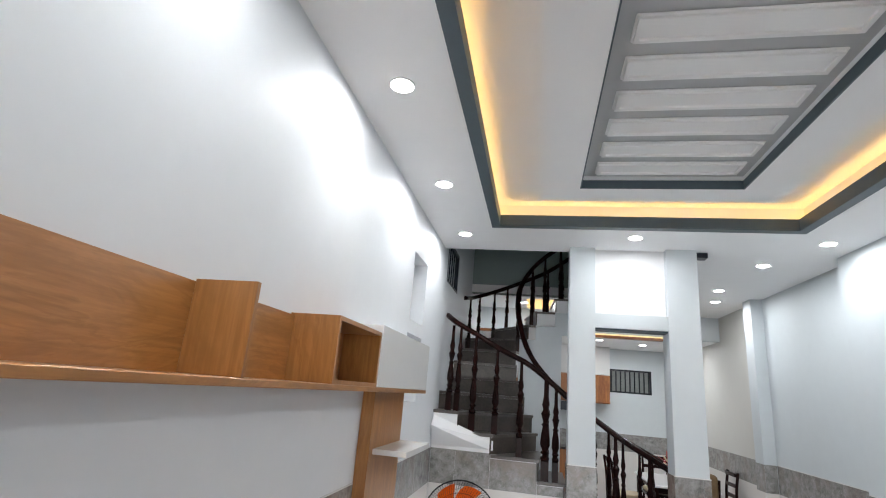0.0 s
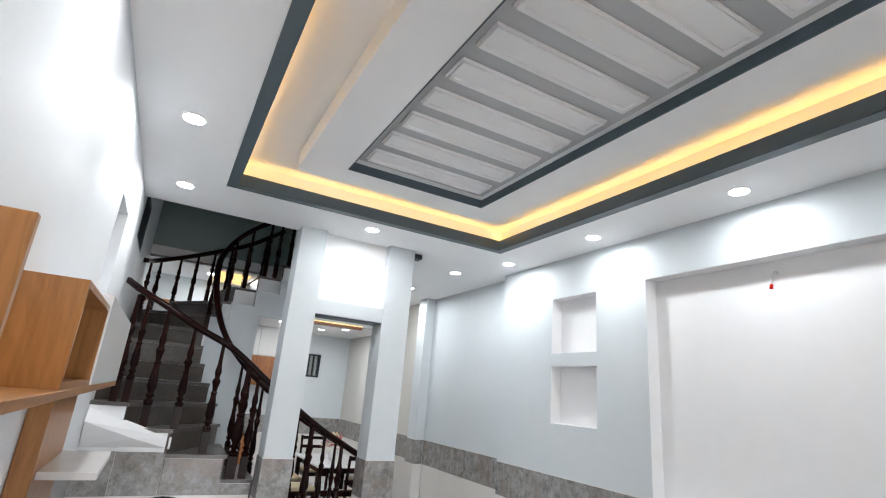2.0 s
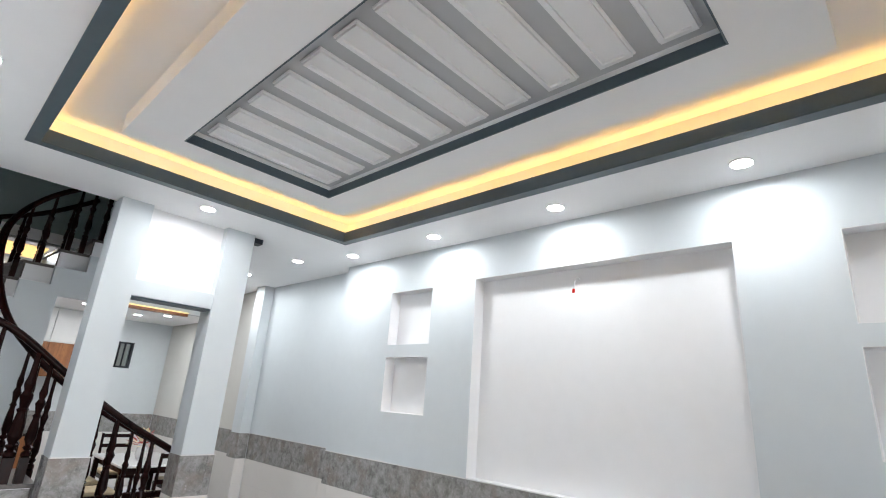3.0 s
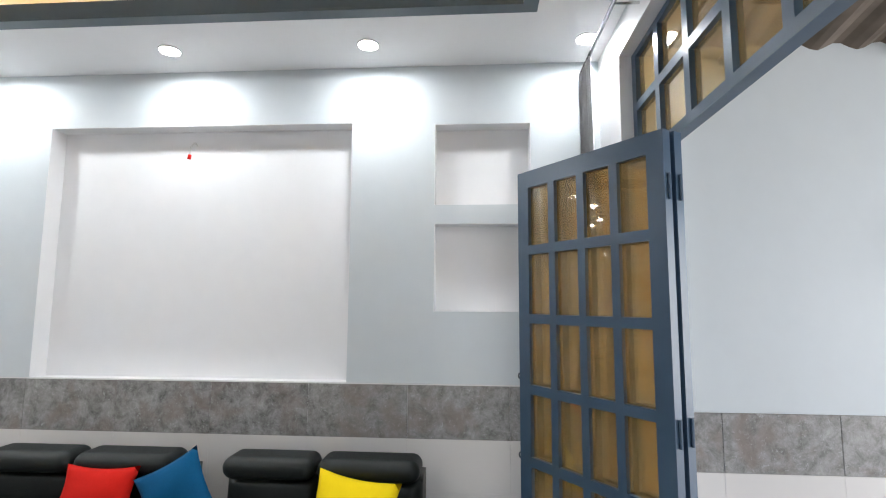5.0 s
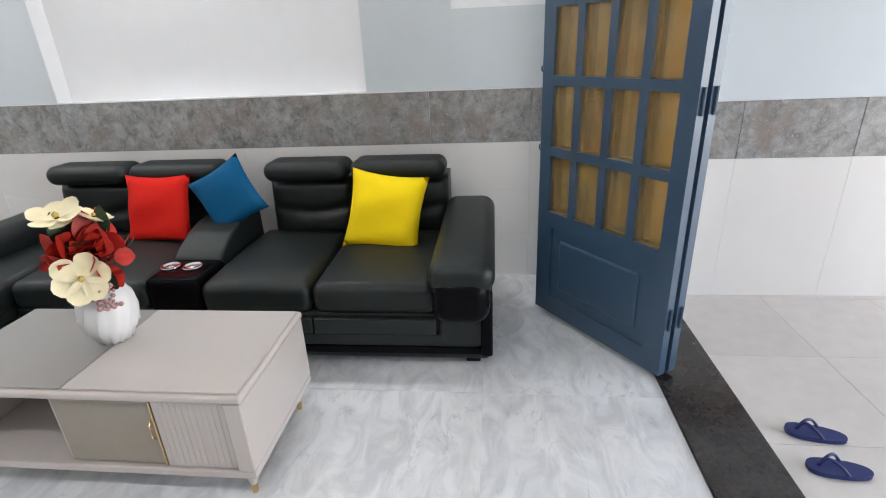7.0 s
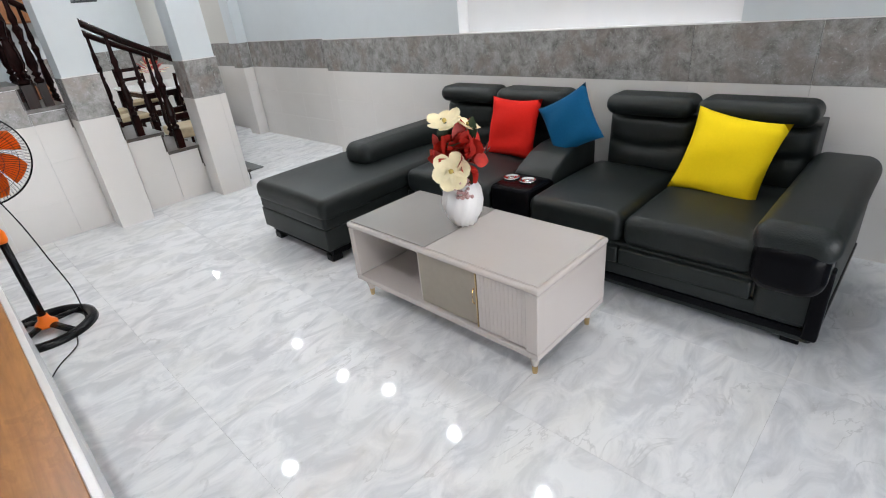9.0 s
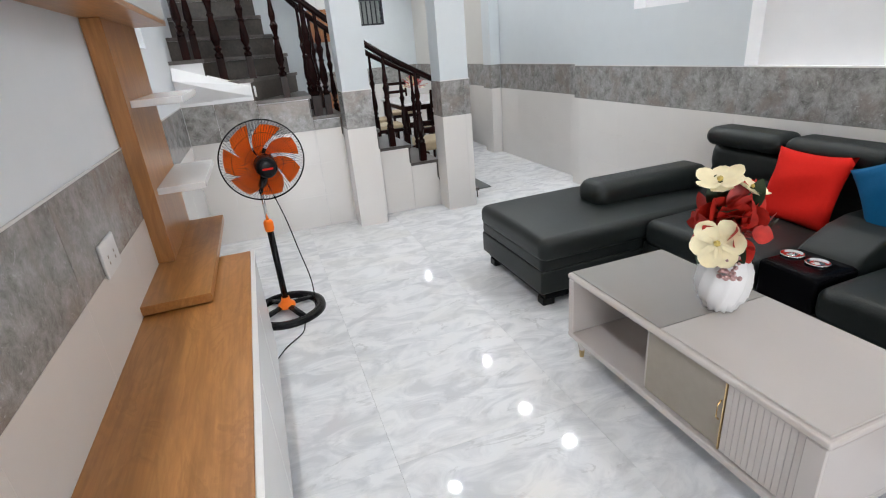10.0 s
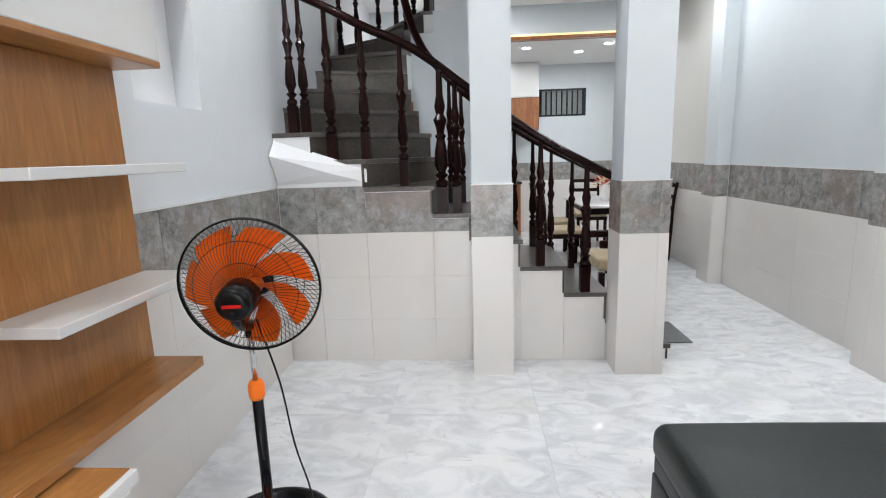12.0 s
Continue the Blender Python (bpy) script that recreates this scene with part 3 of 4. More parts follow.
# newel at the foot
bm = bmesh.new()
bm_box(bm, -.04, .04, -.04, .04, 0, .25)
lathe(bm, [(.03, .2502), (.038, .28), (.022, .31), (.036, .38), (.024, .55), (.034, .60), (.02, .64), (.032, .72), (.034, .84), (.02, .86), (.045, .90), (.05, .94), (.035, .98), (.01, 1.0)], 12)
ob = part("newel", bm, M_RAIL, rail, "thick turned newel post")
ob.location = (1.29, YS + .05, .281)

# ---- stairwell window ----
win = thing("window_1", "barred stairwell window in a dark steel frame", "window", (XL - .035, 5.235, 2.86))
bm = bmesh.new()
slab(bm, "x", -.03, .03, (-.385, .385), (0, .48), [(-.35, .35, .035, .445)])
part("window_frame", bm, M_STEEL, win)
# added pane: spreads sky light so the window looks bright from aslant
box("pane", (-.012, -.006, -.35, .35, .035, .445), M_FROST, win, "frosted pane added to carry the sky's brightness")
for k in range(5):
    bm = bmesh.new()
    tube(bm, [(.01, -.26 + .13 * k, .03), (.01, -.26 + .13 * k, .45)], .008, 6)
    part("bar", bm, M_STEEL, win)
vent = thing("window_2", "barred dark steel vent window", "window", (1.85, YE + .02, 1.955))
bm = bmesh.new()
slab(bm, "y", -.03, .02, (-.4, .4), (0, .45), [(-.365, .365, .03, .42)])
part("window_frame", bm, M_STEEL, vent)
for k in range(8):
    bm = bmesh.new()
    bm_box(bm, -.335 + k * .088, -.275 + k * .088, .0, .012, .03, .42)
    part("slat", bm, mat("grey_louvre", (.2, .22, .22), .5, grain=.2, scale=20) if k == 0 else bpy.data.materials["grey_louvre"], vent)
box("wall_behind_vent", (1.4, 2.6, YE + .25, YE + .3, 1.7, 2.6), M_STEEL, kind="structure")

# ---- the television unit ----
tv = thing("tv_bench", "long low television bench with an oak top and a white front", "tv bench", (XL, 0, 0))
box("body", (.01, .395, .45, 2.58, .06, .588), M_LAM, tv, bevel=.003)
box("top", (.004, .395, .42, 2.61, .5885, .622), M_OAK, tv, "oak laminate top", bevel=.002)
box("front_edge", (.3955, .415, .42, 2.608, .585, .6215), M_LAM, tv, "white front edge", bevel=.002)
box("plinth", (.01, .36, .47, 2.56, .0, .0595), M_LAM, tv)
for k in range(4):
    box("drawer_front", (.3955, .412, .453 + k * .532, .982 + k * .532, .065, .582), M_LAM, tv, "white drawer front", bevel=.003)
ledge = thing("oak_ledge", "long oak board lying on the bench along the wall", "shelf", (XL, 0, .6225))
box("board", (.004, .255, 2.08, 3.22, 0.006, .043), M_OAK, ledge, bevel=.002)
box("underside", (.01, .22, 2.12, 2.60, 0, .0055), M_OAK, ledge)
back = thing("wall_panel", "tall oak back panel on the wall", "wall panel", (XL, 0, .666))
box("panel", (.002, .075, 2.545, 3.21, 0, 1.025), M_OAKZ, back, bevel=.002)
for z, y1 in ((.965, 3.22), (1.345, 3.23)):
    sh = thing("wall_shelf", "short white laminate wall shelf before the oak panel", "shelf", (XL + .076, 0, z), "white wall shelves")
    box("board", (0, .20, 2.605, y1, 0, .03), M_LAM, sh, bevel=.002)
up = thing("wall_cabinet", "open oak wall shelf unit with an upright divider and a box", "wall cabinet", (XL, 0, 1.692))
box("bottom_board", (.002, .218, .25, 3.25, 0, .022), M_OAK, up, bevel=.002)
box("back_board", (.002, .018, .25, 1.545, .0225, .275), M_OAK, up)
box("divider", (.0185, .213, .930, .948, .0225, .282), M_OAKZ, up, bevel=.0015)
bm = bmesh.new()
slab(bm, "x", .0185, .213, (1.546, 2.108), (.0225, .285), [(1.564, 2.090, .040, .267)])
part("box", bm, M_OAKZ, up, "open-fronted oak box")
box("box_back", (.002, .018, 1.546, 2.108, .0225, .285), M_OAKZ, up)
box("white_door_box", (.002, .218, 2.1105, 3.25, .0225, .325), M_LAM, up, "white closed cabinet box", bevel=.003)
sock = thing("wall_socket", "white double wall socket plate", "socket", (XL, 1.95, .872))
box("plate", (.006, .016, -.085, .085, 0, .115), M_LAM, sock, bevel=.003)
for dy in (-.035, .035):
    for dz in (.04, .062):
        box("slot", (.0162, .0175, dy - .004, dy + .004, dz - .005, dz + .005), M_TAUPE, sock)


# ---- sofa ----
def cushion(name, dims, parent, mat_=None, bevel=.05, label="", puff=0.0, seg=3):
    """An upholstered block with round edges and a slightly swollen top."""
    lo, hi = Vector(dims[0::2]), Vector(dims[1::2])
    r = min(bevel, .49 * min(hi - lo))
    steps = [r * (1 - math.tan(math.pi / 4 * (1 - k / seg))) for k in range(seg + 1)]
    axes = []
    for k in range(3):
        inner = [lo[k] + r + (hi[k] - lo[k] - 2 * r) * i / 4 for i in (1, 2, 3)]
        axes.append([lo[k] + q for q in steps] + inner + [hi[k] - q for q in reversed(steps)])
    bm = bmesh.new()
    made = {}
    n = len(axes[0]) - 1

    def vert(i, j, k):
        if (i, j, k) not in made:
            p = Vector((axes[0][i], axes[1][j], axes[2][k]))
            core = Vector([min(max(p[q], lo[q] + r), hi[q] - r) for q in range(3)])
            d = p - core
            p = core + d.normalized() * r
            if puff and k > n / 2:
                u, w = (p.x - lo.x) / (hi.x - lo.x) * 2 - 1, (p.y - lo.y) / (hi.y - lo.y) * 2 - 1
                p.z += puff * (1 - u * u) * (1 - w * w) - puff * .3 * (u * u + w * w)
            made[i, j, k] = bm.verts.new(p)
        return made[i, j, k]

    for i in range(n):
        for j in range(n):
            bm.faces.new([vert(i, j, 0), vert(i, j + 1, 0), vert(i + 1, j + 1, 0), vert(i + 1, j, 0)])
            bm.faces.new([vert(i, j, n), vert(i + 1, j, n), vert(i + 1, j + 1, n), vert(i, j + 1, n)])
            bm.faces.new([vert(i, 0, j), vert(i + 1, 0, j), vert(i + 1, 0, j + 1), vert(i, 0, j + 1)])
            bm.faces.new([vert(i, n, j), vert(i, n, j + 1), vert(i + 1, n, j + 1), vert(i + 1, n, j)])
            bm.faces.new([vert(0, i, j), vert(0, i, j + 1), vert(0, i + 1, j + 1), vert(0, i + 1, j)])
            bm.faces.new([vert(n, i, j), vert(n, i + 1, j), vert(n, i + 1, j + 1), vert(n, i, j + 1)])
    return part(name, bm, mat_ or M_LEATHER, parent, label, smooth=True)


def padded_back(y0, y1, z0, z1):
    """The swollen front of a backrest: a roll above, a pad below, parted by a curved crease."""
    bm = bmesh.new()
    nu, nz = 22, 20
    front, rear = [], []
    for j in range(nz + 1):
        z = z0 + (z1 - z0) * j / nz
        row = []
        for i in range(nu + 1):
            u = 2 * i / nu - 1
            t = (z - z0) / (z1 - z0)
            crease = .56 - .13 * (1 - u * u)
            edge = (1 - abs(u) ** 6) * (1 - abs(2 * t - 1) ** 8)
            d = min(abs(t - crease) / .16, 1)
            vert = min(abs(u) / .10, 1) if t < crease else 1
            swell = .065 * edge ** .5 * (1 - .45 * (1 - d) ** 1.6) * (1 - .16 * (1 - vert) ** 1.5)
            wrinkle = .0025 * math.sin(31 * u + 9 * t) * math.sin(13 * t + 4 * u)
            row.append(bm.verts.new((2.375 - swell + wrinkle * edge + .03 * t, y0 + (y1 - y0) * i / nu, z)))
        front.append(row)
    for a, b in zip(front, front[1:]):
        for i in range(nu):
            bm.faces.new((a[i], a[i + 1], b[i + 1], b[i]))
    rim = front[0] + [r[-1] for r in front[1:]] + front[-1][-2::-1] + [r[0] for r in front[-2:0:-1]]
    back_ = [bm.verts.new((2.6, v.co.y, v.co.z)) for v in rim]
    for i in range(len(rim)):
        k = (i + 1) % len(rim)
        bm.faces.new((rim[i], back_[i], back_[k], rim[k]))
    bm.faces.new(back_)
    return bm


sofa = thing("corner_sofa", "black leather corner sofa with a chaise and adjustable headrests", "sofa", (0, 0, 0))
cushion("base", (1.625, 2.6, -.04, 2.35, .05, .30), sofa, bevel=.02)
cushion("chaise_base", (.935, 2.6, 2.355, 3.165, .235, .335), sofa, bevel=.03)
cushion("chaise_panel", (.935, 2.6, 2.355, 3.165, .098, .243), sofa, bevel=.012)
cushion("plinth", (1.60, 2.58, -.05, 2.355, .092, .130), sofa, M_LACQ, .008, "gloss black band along the foot of the sofa")
cushion("chaise_plinth", (.975, 2.58, 2.375, 3.145, .05, .10), sofa, M_LACQ, .008, "gloss black plinth")
cushion("seat", (1.605, 2.40, .205, .785, .29, .455), sofa, puff=.02, label="padded leather seat cushion")
cushion("seat", (1.605, 2.40, .79, 1.33, .29, .455), sofa, puff=.02, label="padded leather seat cushion")
cushion("seat", (1.605, 2.40, 1.605, 2.33, .29, .455), sofa, puff=.02, label="padded leather seat cushion")
cushion("chaise_seat", (.925, 2.40, 2.335, 3.175, .30, .45), sofa, puff=.02, label="long padded chaise cushion")
cushion("front_panel", (1.59, 1.64, .205, .785, .20, .285), sofa, bevel=.012)
cushion("front_panel", (1.59, 1.64, .79, 1.33, .20, .285), sofa, bevel=.012)
for y0, y1 in ((.20, .745), (.752, 1.25), (1.51, 2.07), (2.078, 2.60)):
    part("backrest", padded_back(y0, y1, .43, .75), M_LEATHER, sofa, "padded leather backrest with a curved crease", smooth=True)
    cushion("headrest", (2.275, 2.50, y0 + .004, y1 - .004, .753, .868), sofa, bevel=.056, seg=4, label="rounded adjustable leather headrest")
    box("headrest_mount", (2.42, 2.5, y0 + .1, y1 - .1, .70, .77), M_LACQ, sofa)
# side arm at the near end
cushion("armrest", (1.60, 2.55, -.045, .195, .135, .50), sofa, bevel=.03, label="wide leather side of the armrest")
cushion("arm_pad", (1.41, 2.45, -.065, .21, .49, .635), sofa, bevel=.068, seg=4, label="rounded leather armrest pad")
cushion("arm_trim", (1.392, 1.64, -.045, .20, .355, .572), sofa, M_LACQ, .075, "gloss black curled front of the armrest", seg=4)
cushion("arm_strip", (1.585, 1.64, -.055, .0, .092, .42), sofa, M_LACQ, .012, "gloss black upright strip")
cushion("front_panel", (1.605, 1.64, -.0, 1.33, .131, .20), sofa, bevel=.01)
cushion("armrest", (1.50, 2.42, 2.61, 2.87, .43, .60), sofa, bevel=.075, seg=4, label="low rounded armrest on the chaise")
cushion("console", (1.62, 1.90, 1.336, 1.60, .28, .465), sofa, M_LACQ, .02, "black console with cup holders")
bm = bmesh.new()
prof = [(1.86, .47), (1.91, .505), (2.03, .56), (2.14, .585), (2.38, .59), (2.38, .30), (1.86, .30)]
lo = [bm.verts.new((x, 1.336, z)) for x, z in prof]
hi = [bm.verts.new((x, 1.60, z)) for x, z in prof]
bm.faces.new(lo)
bm.faces.new(hi[::-1])
for i in range(len(prof)):
    bm.faces.new((lo[i], hi[i], hi[(i + 1) % len(prof)], lo[(i + 1) % len(prof)]))
bmesh.ops.bevel(bm, geom=bm.edges[:], offset=.02, segments=3, profile=.5, affect="EDGES")
part("console_lid", bm, M_LEATHER, sofa, "padded sloping console lid", smooth=True)
for yy in (1.44, 1.555):
    bm = bmesh.new()
    lathe(bm, [(.048, 0), (.05, .006), (.044, .008), (.038, .002), (.012, .002), (.010, .006), (.001, .006)], 20)
    ob = part("cup_holder", bm, M_CHROME, sofa, "round chrome cup holder", smooth=True)
    ob.location = (1.775, yy, .466)
for x, y in ((1.72, .04), (2.5, .04), (1.01, 2.43), (1.01, 3.09), (2.5, 3.0), (1.7, 2.2)):
    box("foot", (x - .04, x + .04, y - .035, y + .035, 0, .05), M_PLASTIC, sofa, bevel=.004)


def pillow(label, material, at, size, m):
    """A square filled cushion with drawn-out corners."""
    bm = bmesh.new()
    n = 12
    grid = {}
    for s in (1, -1):
        for i in range(n + 1):
            for j in range(n + 1):
                u, v = i / n * 2 - 1, j / n * 2 - 1
                edge = max(abs(u), abs(v)) > .999
                if s == -1 and edge:
                    grid[s, i, j] = grid[1, i, j]
                    continue
                pull = 1 - .10 * (1 - v * v) * abs(u) ** 3
                pull2 = 1 - .10 * (1 - u * u) * abs(v) ** 3
                h = .42 * ((1 - u * u) * (1 - v * v)) ** .42 * .5
                wob = .012 * math.sin(5 * u + 2 * v) * (1 - u * u) * (1 - v * v)
                grid[s, i, j] = bm.verts.new((u * pull * size / 2, v * pull2 * size / 2, s * h * size * .75 + wob))
    for s in (1, -1):
        for i in range(n):
            for j in range(n):
                bm.faces.new((grid[s, i, j], grid[s, i + 1, j], grid[s, i + 1, j + 1], grid[s, i, j + 1]))
    ob = part("cushion", bm, material, None, label, smooth=True, category="cushion")
    ob.matrix_basis = m
    return ob


def leaning(x, y, z, yaw=0, lean=20, spin=0):
    """Faces -x, leaning back, spun in its own plane."""
    return Matrix.Translation((x, y, z)) @ Matrix.Rotation(radians(yaw), 4, "Z") @ Matrix.Rotation(radians(-90 + lean), 4, "Y") @ Matrix.Rotation(radians(spin), 4, "Z")


pillow("square red velvet cushion leaning on the sofa back", M_RED, 0, .40, leaning(2.20, 1.855, .635, 0, 18, 0))
pillow("square blue velvet cushion tilted on one corner on the sofa", M_BLUE, 0, .345, leaning(2.18, 1.41, .715, 0, 14, 30))
pillow("square yellow velvet cushion leaning on the sofa back", M_YELLOW, 0, .43, leaning(2.14, .52, .625, -4, 22, -7))

# ---- coffee table ----
ct = thing("coffee_table", "beige gloss coffee table with a smoked glass half and tapered feet", "coffee table", (0, 0, 0))
box("tabletop", (.816, 1.366, .725, 1.923, .425, .455), M_TABLE, ct, bevel=.012, seg=3)
box("glass_top", (.8323, 1.3524, 1.3471, 1.9095, .4555, .461), M_TABLEGLASS, ct, "smoked grey glass top", bevel=.003)
box("glass_top", (.8323, 1.3524, .7395, 1.3452, .4555, .461), mat("beige_glass_top", (.47, .43, .405), .05, grain=.03, scale=5), ct, "beige glass top", bevel=.003)
box("bottom_board", (.8205, 1.3615, .7318, 1.9162, .115, .145), M_TABLE, ct, bevel=.006, seg=2)
box("side_panel", (.8205, 1.3615, .7318, .7925, .1455, .4245), M_TABLE, ct, bevel=.004)
box("side_panel", (.8205, 1.3615, 1.8777, 1.9162, .1455, .4245), M_TABLE, ct, bevel=.004)
box("divider", (.8504, 1.3389, 1.4098, 1.4243, .1455, .4245), M_TABLE, ct)
box("back_panel", (1.0856, 1.0946, .793, 1.4094, .1455, .4245), M_TABLE, ct)
box("drawer_front", (.8377, .8504, 1.053, 1.405, .15, .42), M_TAUPE, ct, "taupe drawer front", bevel=.003)
box("rib_board", (.8425, .852, .7955, 1.0435, .15, .42), M_TABLE, ct)
for k in range(12):
    box("rib", (.831, .842, .7955 + k * .0207, .8155 + k * .0207, .15, .42), M_TABLE, ct, bevel=.001)
bm = bmesh.new()
bm_box(bm, .829, .836, 1.046, 1.051, .15, .42)
part("brass_trim", bm, M_GOLD, ct, "thin brass strip")
bm = bmesh.new()
tube(bm, [(.838, 1.066, .26), (.825, 1.066, .275), (.825, 1.066, .325), (.838, 1.066, .34)], .003, 6)
part("handle", bm, M_GOLD, ct, "small brass handle")
for x, y in ((.875, .785), (.875, 1.875), (1.31, .785), (1.31, 1.875)):
    bm = bmesh.new()
    lathe(bm, [(.011, 0), (.014, .04)], 10)
    ob = part("foot_cap", bm, M_GOLD, ct, "brass foot cap")
    ob.location = (x, y, 0)
    bm = bmesh.new()
    lathe(bm, [(.014, .0402), (.030, .114)], 10)
    ob = part("leg", bm, M_TABLE, ct)
    ob.location = (x, y, 0)


# ---- flowers ----
def leaf_mesh(bm, base, tip, width, droop=.2, up=Vector((0, 0, 1)), blunt=.8):
    base, tip = Vector(base), Vector(tip)
    d = tip - base
    side = d.cross(up)
    side = side.normalized() if side.length > 1e-4 else Vector((1, 0, 0))
    nrm = side.cross(d).normalized()
    n = 7
    rows = []
    for i in range(n + 1):
        t = i / n
        w = width * math.sin(math.pi * min(.985, .06 + (t if blunt > .6 else t ** 1.5) * .925)) ** blunt
        c = base + d * t + nrm * d.length * droop * (t - t * t)
        rows.append([bm.verts.new(c - side * w), bm.verts.new(c - nrm * w * .25), bm.verts.new(c + side * w)])
    for a, b in zip(rows, rows[1:]):
        for k in range(2):
            bm.faces.new((a[k], a[k + 1], b[k + 1], b[k]))


def bloom(parent, centre, facing, size, rnd):
    """One magnolia: six cupped petals about a small heart."""
    f = Vector(facing).normalized()
    s = f.orthogonal().normalized()
    u = f.cross(s)
    bm = bmesh.new()
    for k in range(6):
        a = 2 * math.pi * k / 6 + rnd.uniform(-.15, .15)
        out = s * math.cos(a) + u * math.sin(a)
        c = Vector(centre)
        leaf_mesh(bm, c + out * .006, c + out * size + f * size * rnd.uniform(.10, .35), size * .43, -.25, f, .5)
    part("petals", bm, M_PETAL, parent, "cream magnolia petals", smooth=True)
    bm = bmesh.new()
    bmesh.ops.create_icosphere(bm, subdivisions=1, radius=size * .14, matrix=Matrix.Translation(Vector(centre) + f * size * .12))
    part("flower_heart", bm, mat("flower_heart", (.6, .45, .12), .7, grain=.3, scale=60) if "flower_heart" not in bpy.data.materials else bpy.data.materials["flower_heart"], parent)


vase = thing("vase", "white spiral-ribbed porcelain vase on the coffee table", "vase", (1.13, 1.362, .462))
bm = bmesh.new()
prof = [(r * 1.12, z * 1.15) for r, z in ((.038, 0), (.045, .005), (.072, .05), (.082, .10), (.078, .15), (.058, .19), (.042, .205), (.046, .215), (.036, .213), (.034, .19))]
seg = 36
rings = []
for r, z in prof:
    rings.append([bm.verts.new(((r + .0095 * math.cos(12 * (2 * math.pi * k / seg + 6 * z))) * math.cos(2 * math.pi * k / seg), (r + .0095 * math.cos(12 * (2 * math.pi * k / seg + 6 * z))) * math.sin(2 * math.pi * k / seg), z)) for k in range(seg)])
for a, b in zip(rings, rings[1:]):
    for k in range(seg):
        bm.faces.new((a[k], a[(k + 1) % seg], b[(k + 1) % seg], b[k]))
bm.faces.new(rings[0][::-1])
bm.faces.new(rings[-1])
part("body", bm, M_PORCELAIN, vase, smooth=True)
flowers = thing("flower_bouquet", "artificial bouquet of cream magnolias with dark red leaves in the vase", "flowers", (1.13, 1.362, .69))
rnd = random.Random(4)
bloom(flowers, (-.105, -.045, .075), (-1, -.45, .3), .092, rnd)
bloom(flowers, (-.035, .04, .27), (-.35, -.1, 1), .085, rnd)
bloom(flowers, (.035, -.03, .25), (.3, -.5, 1), .06, rnd)
for k in range(80):
    a, e = rnd.uniform(0, 6.28), rnd.uniform(-.35, 1.2)
    d = Vector((math.cos(a) * math.cos(e), math.sin(a) * math.cos(e), math.sin(e)))
    c = Vector((.035, .03, .10)) + d * rnd.uniform(.06, .12)
    bm = bmesh.new()
    across = d.orthogonal().normalized() * rnd.uniform(-1, 1) + Vector((0, 0, rnd.uniform(-.4, 1)))
    leaf_mesh(bm, c * .7, c * .7 + d * rnd.uniform(.05, .09) + across.normalized() * rnd.uniform(.05, .09), rnd.uniform(.032, .048), .3, d)
    part("leaf", bm, M_LEAFRED if k % 6 else M_LEAFGR, flowers, "dark red leaf" if k % 6 else "dark green leaf", smooth=True)
bm = bmesh.new()
for k in range(5):
    a = k * 1.3
    tube(bm, [(0, 0, -.12), (.02 * math.cos(a), .02 * math.sin(a), .02), (.06 * math.cos(a), .06 * math.sin(a), .16)], .004, 5)
part("stems", bm, M_LEAFGR, flowers)
bm = bmesh.new()
for k in range(60):
    p = Vector((-.060 + rnd.uniform(-.035, .025), -.060 + rnd.uniform(-.035, .03), rnd.uniform(-.06, .04)))
    bmesh.ops.create_icosphere(bm, subdivisions=1, radius=rnd.uniform(.006, .011), matrix=Matrix.Translation(p))
part("bud_cluster", bm, M_PINK, flowers, "dusty pink bud cluster", kind="stuff")

# ---- pedestal fan ----
fan = thing("pedestal_fan", "orange and black pedestal fan seen from its motor side", "fan", (-.46, 3.12, 0))
bm = bmesh.new()
n = 40
prof = [(.18, .012), (.19, .03), (.215, .034), (.235, .022), (.24, 0), (.17, 0)]
rings = [[bm.verts.new((r * math.cos(2 * math.pi * k / n), r * math.sin(2 * math.pi * k / n), z)) for k in range(n)] for r, z in prof]
for i in range(len(rings)):
    a, b = rings[i], rings[(i + 1) % len(rings)]
    for k in range(n):
        bm.faces.new((a[k], a[(k + 1) % n], b[(k + 1) % n], b[k]))
part("base_ring", bm, M_PLASTIC, fan, smooth=True)
bm = bmesh.new()
for a in (.5, 2.07, 3.64, 5.21):
    d = Vector((math.cos(a), math.sin(a), 0))
    tube(bm, [d * .03 + Vector((0, 0, .045)), d * .12 + Vector((0, 0, .03)), d * .19 + Vector((0, 0, .018))], .024, 8, .5)
part("base_spokes", bm, M_PLASTIC, fan, smooth=True)
bm = bmesh.new()
lathe(bm, [(.055, .035), (.055, .05), (.03, .075), (.024, .10)], 16)
part("base_collar", bm, M_ORANGE, fan, "orange collar", smooth=True)
bm = bmesh.new()
lathe(bm, [(.019, .08), (.019, .56)], 14)
part("pole", bm, M_PLASTIC, fan, smooth=True)
bm = bmesh.new()
lathe(bm, [(.024, .545), (.028, .56), (.028, .60), (.020, .615)], 14)
part("clamp", bm, M_ORANGE, fan, "orange height clamp", smooth=True)
bm = bmesh.new()
lathe(bm, [(.010, .615), (.010, .82)], 10)
part("inner_pole", bm, M_CHROME, fan, "chrome inner pole", smooth=True)
bm = bmesh.new()
bm_box(bm, -.012, .022, -.022, .016, .775, .835, bevel=.008, seg=2)
tube(bm, smooth_path([(.005, -.005, .82), (.018, -.09, .85), (.036, -.155, .90), (.045, -.145, .96)], 5), .021, 10)
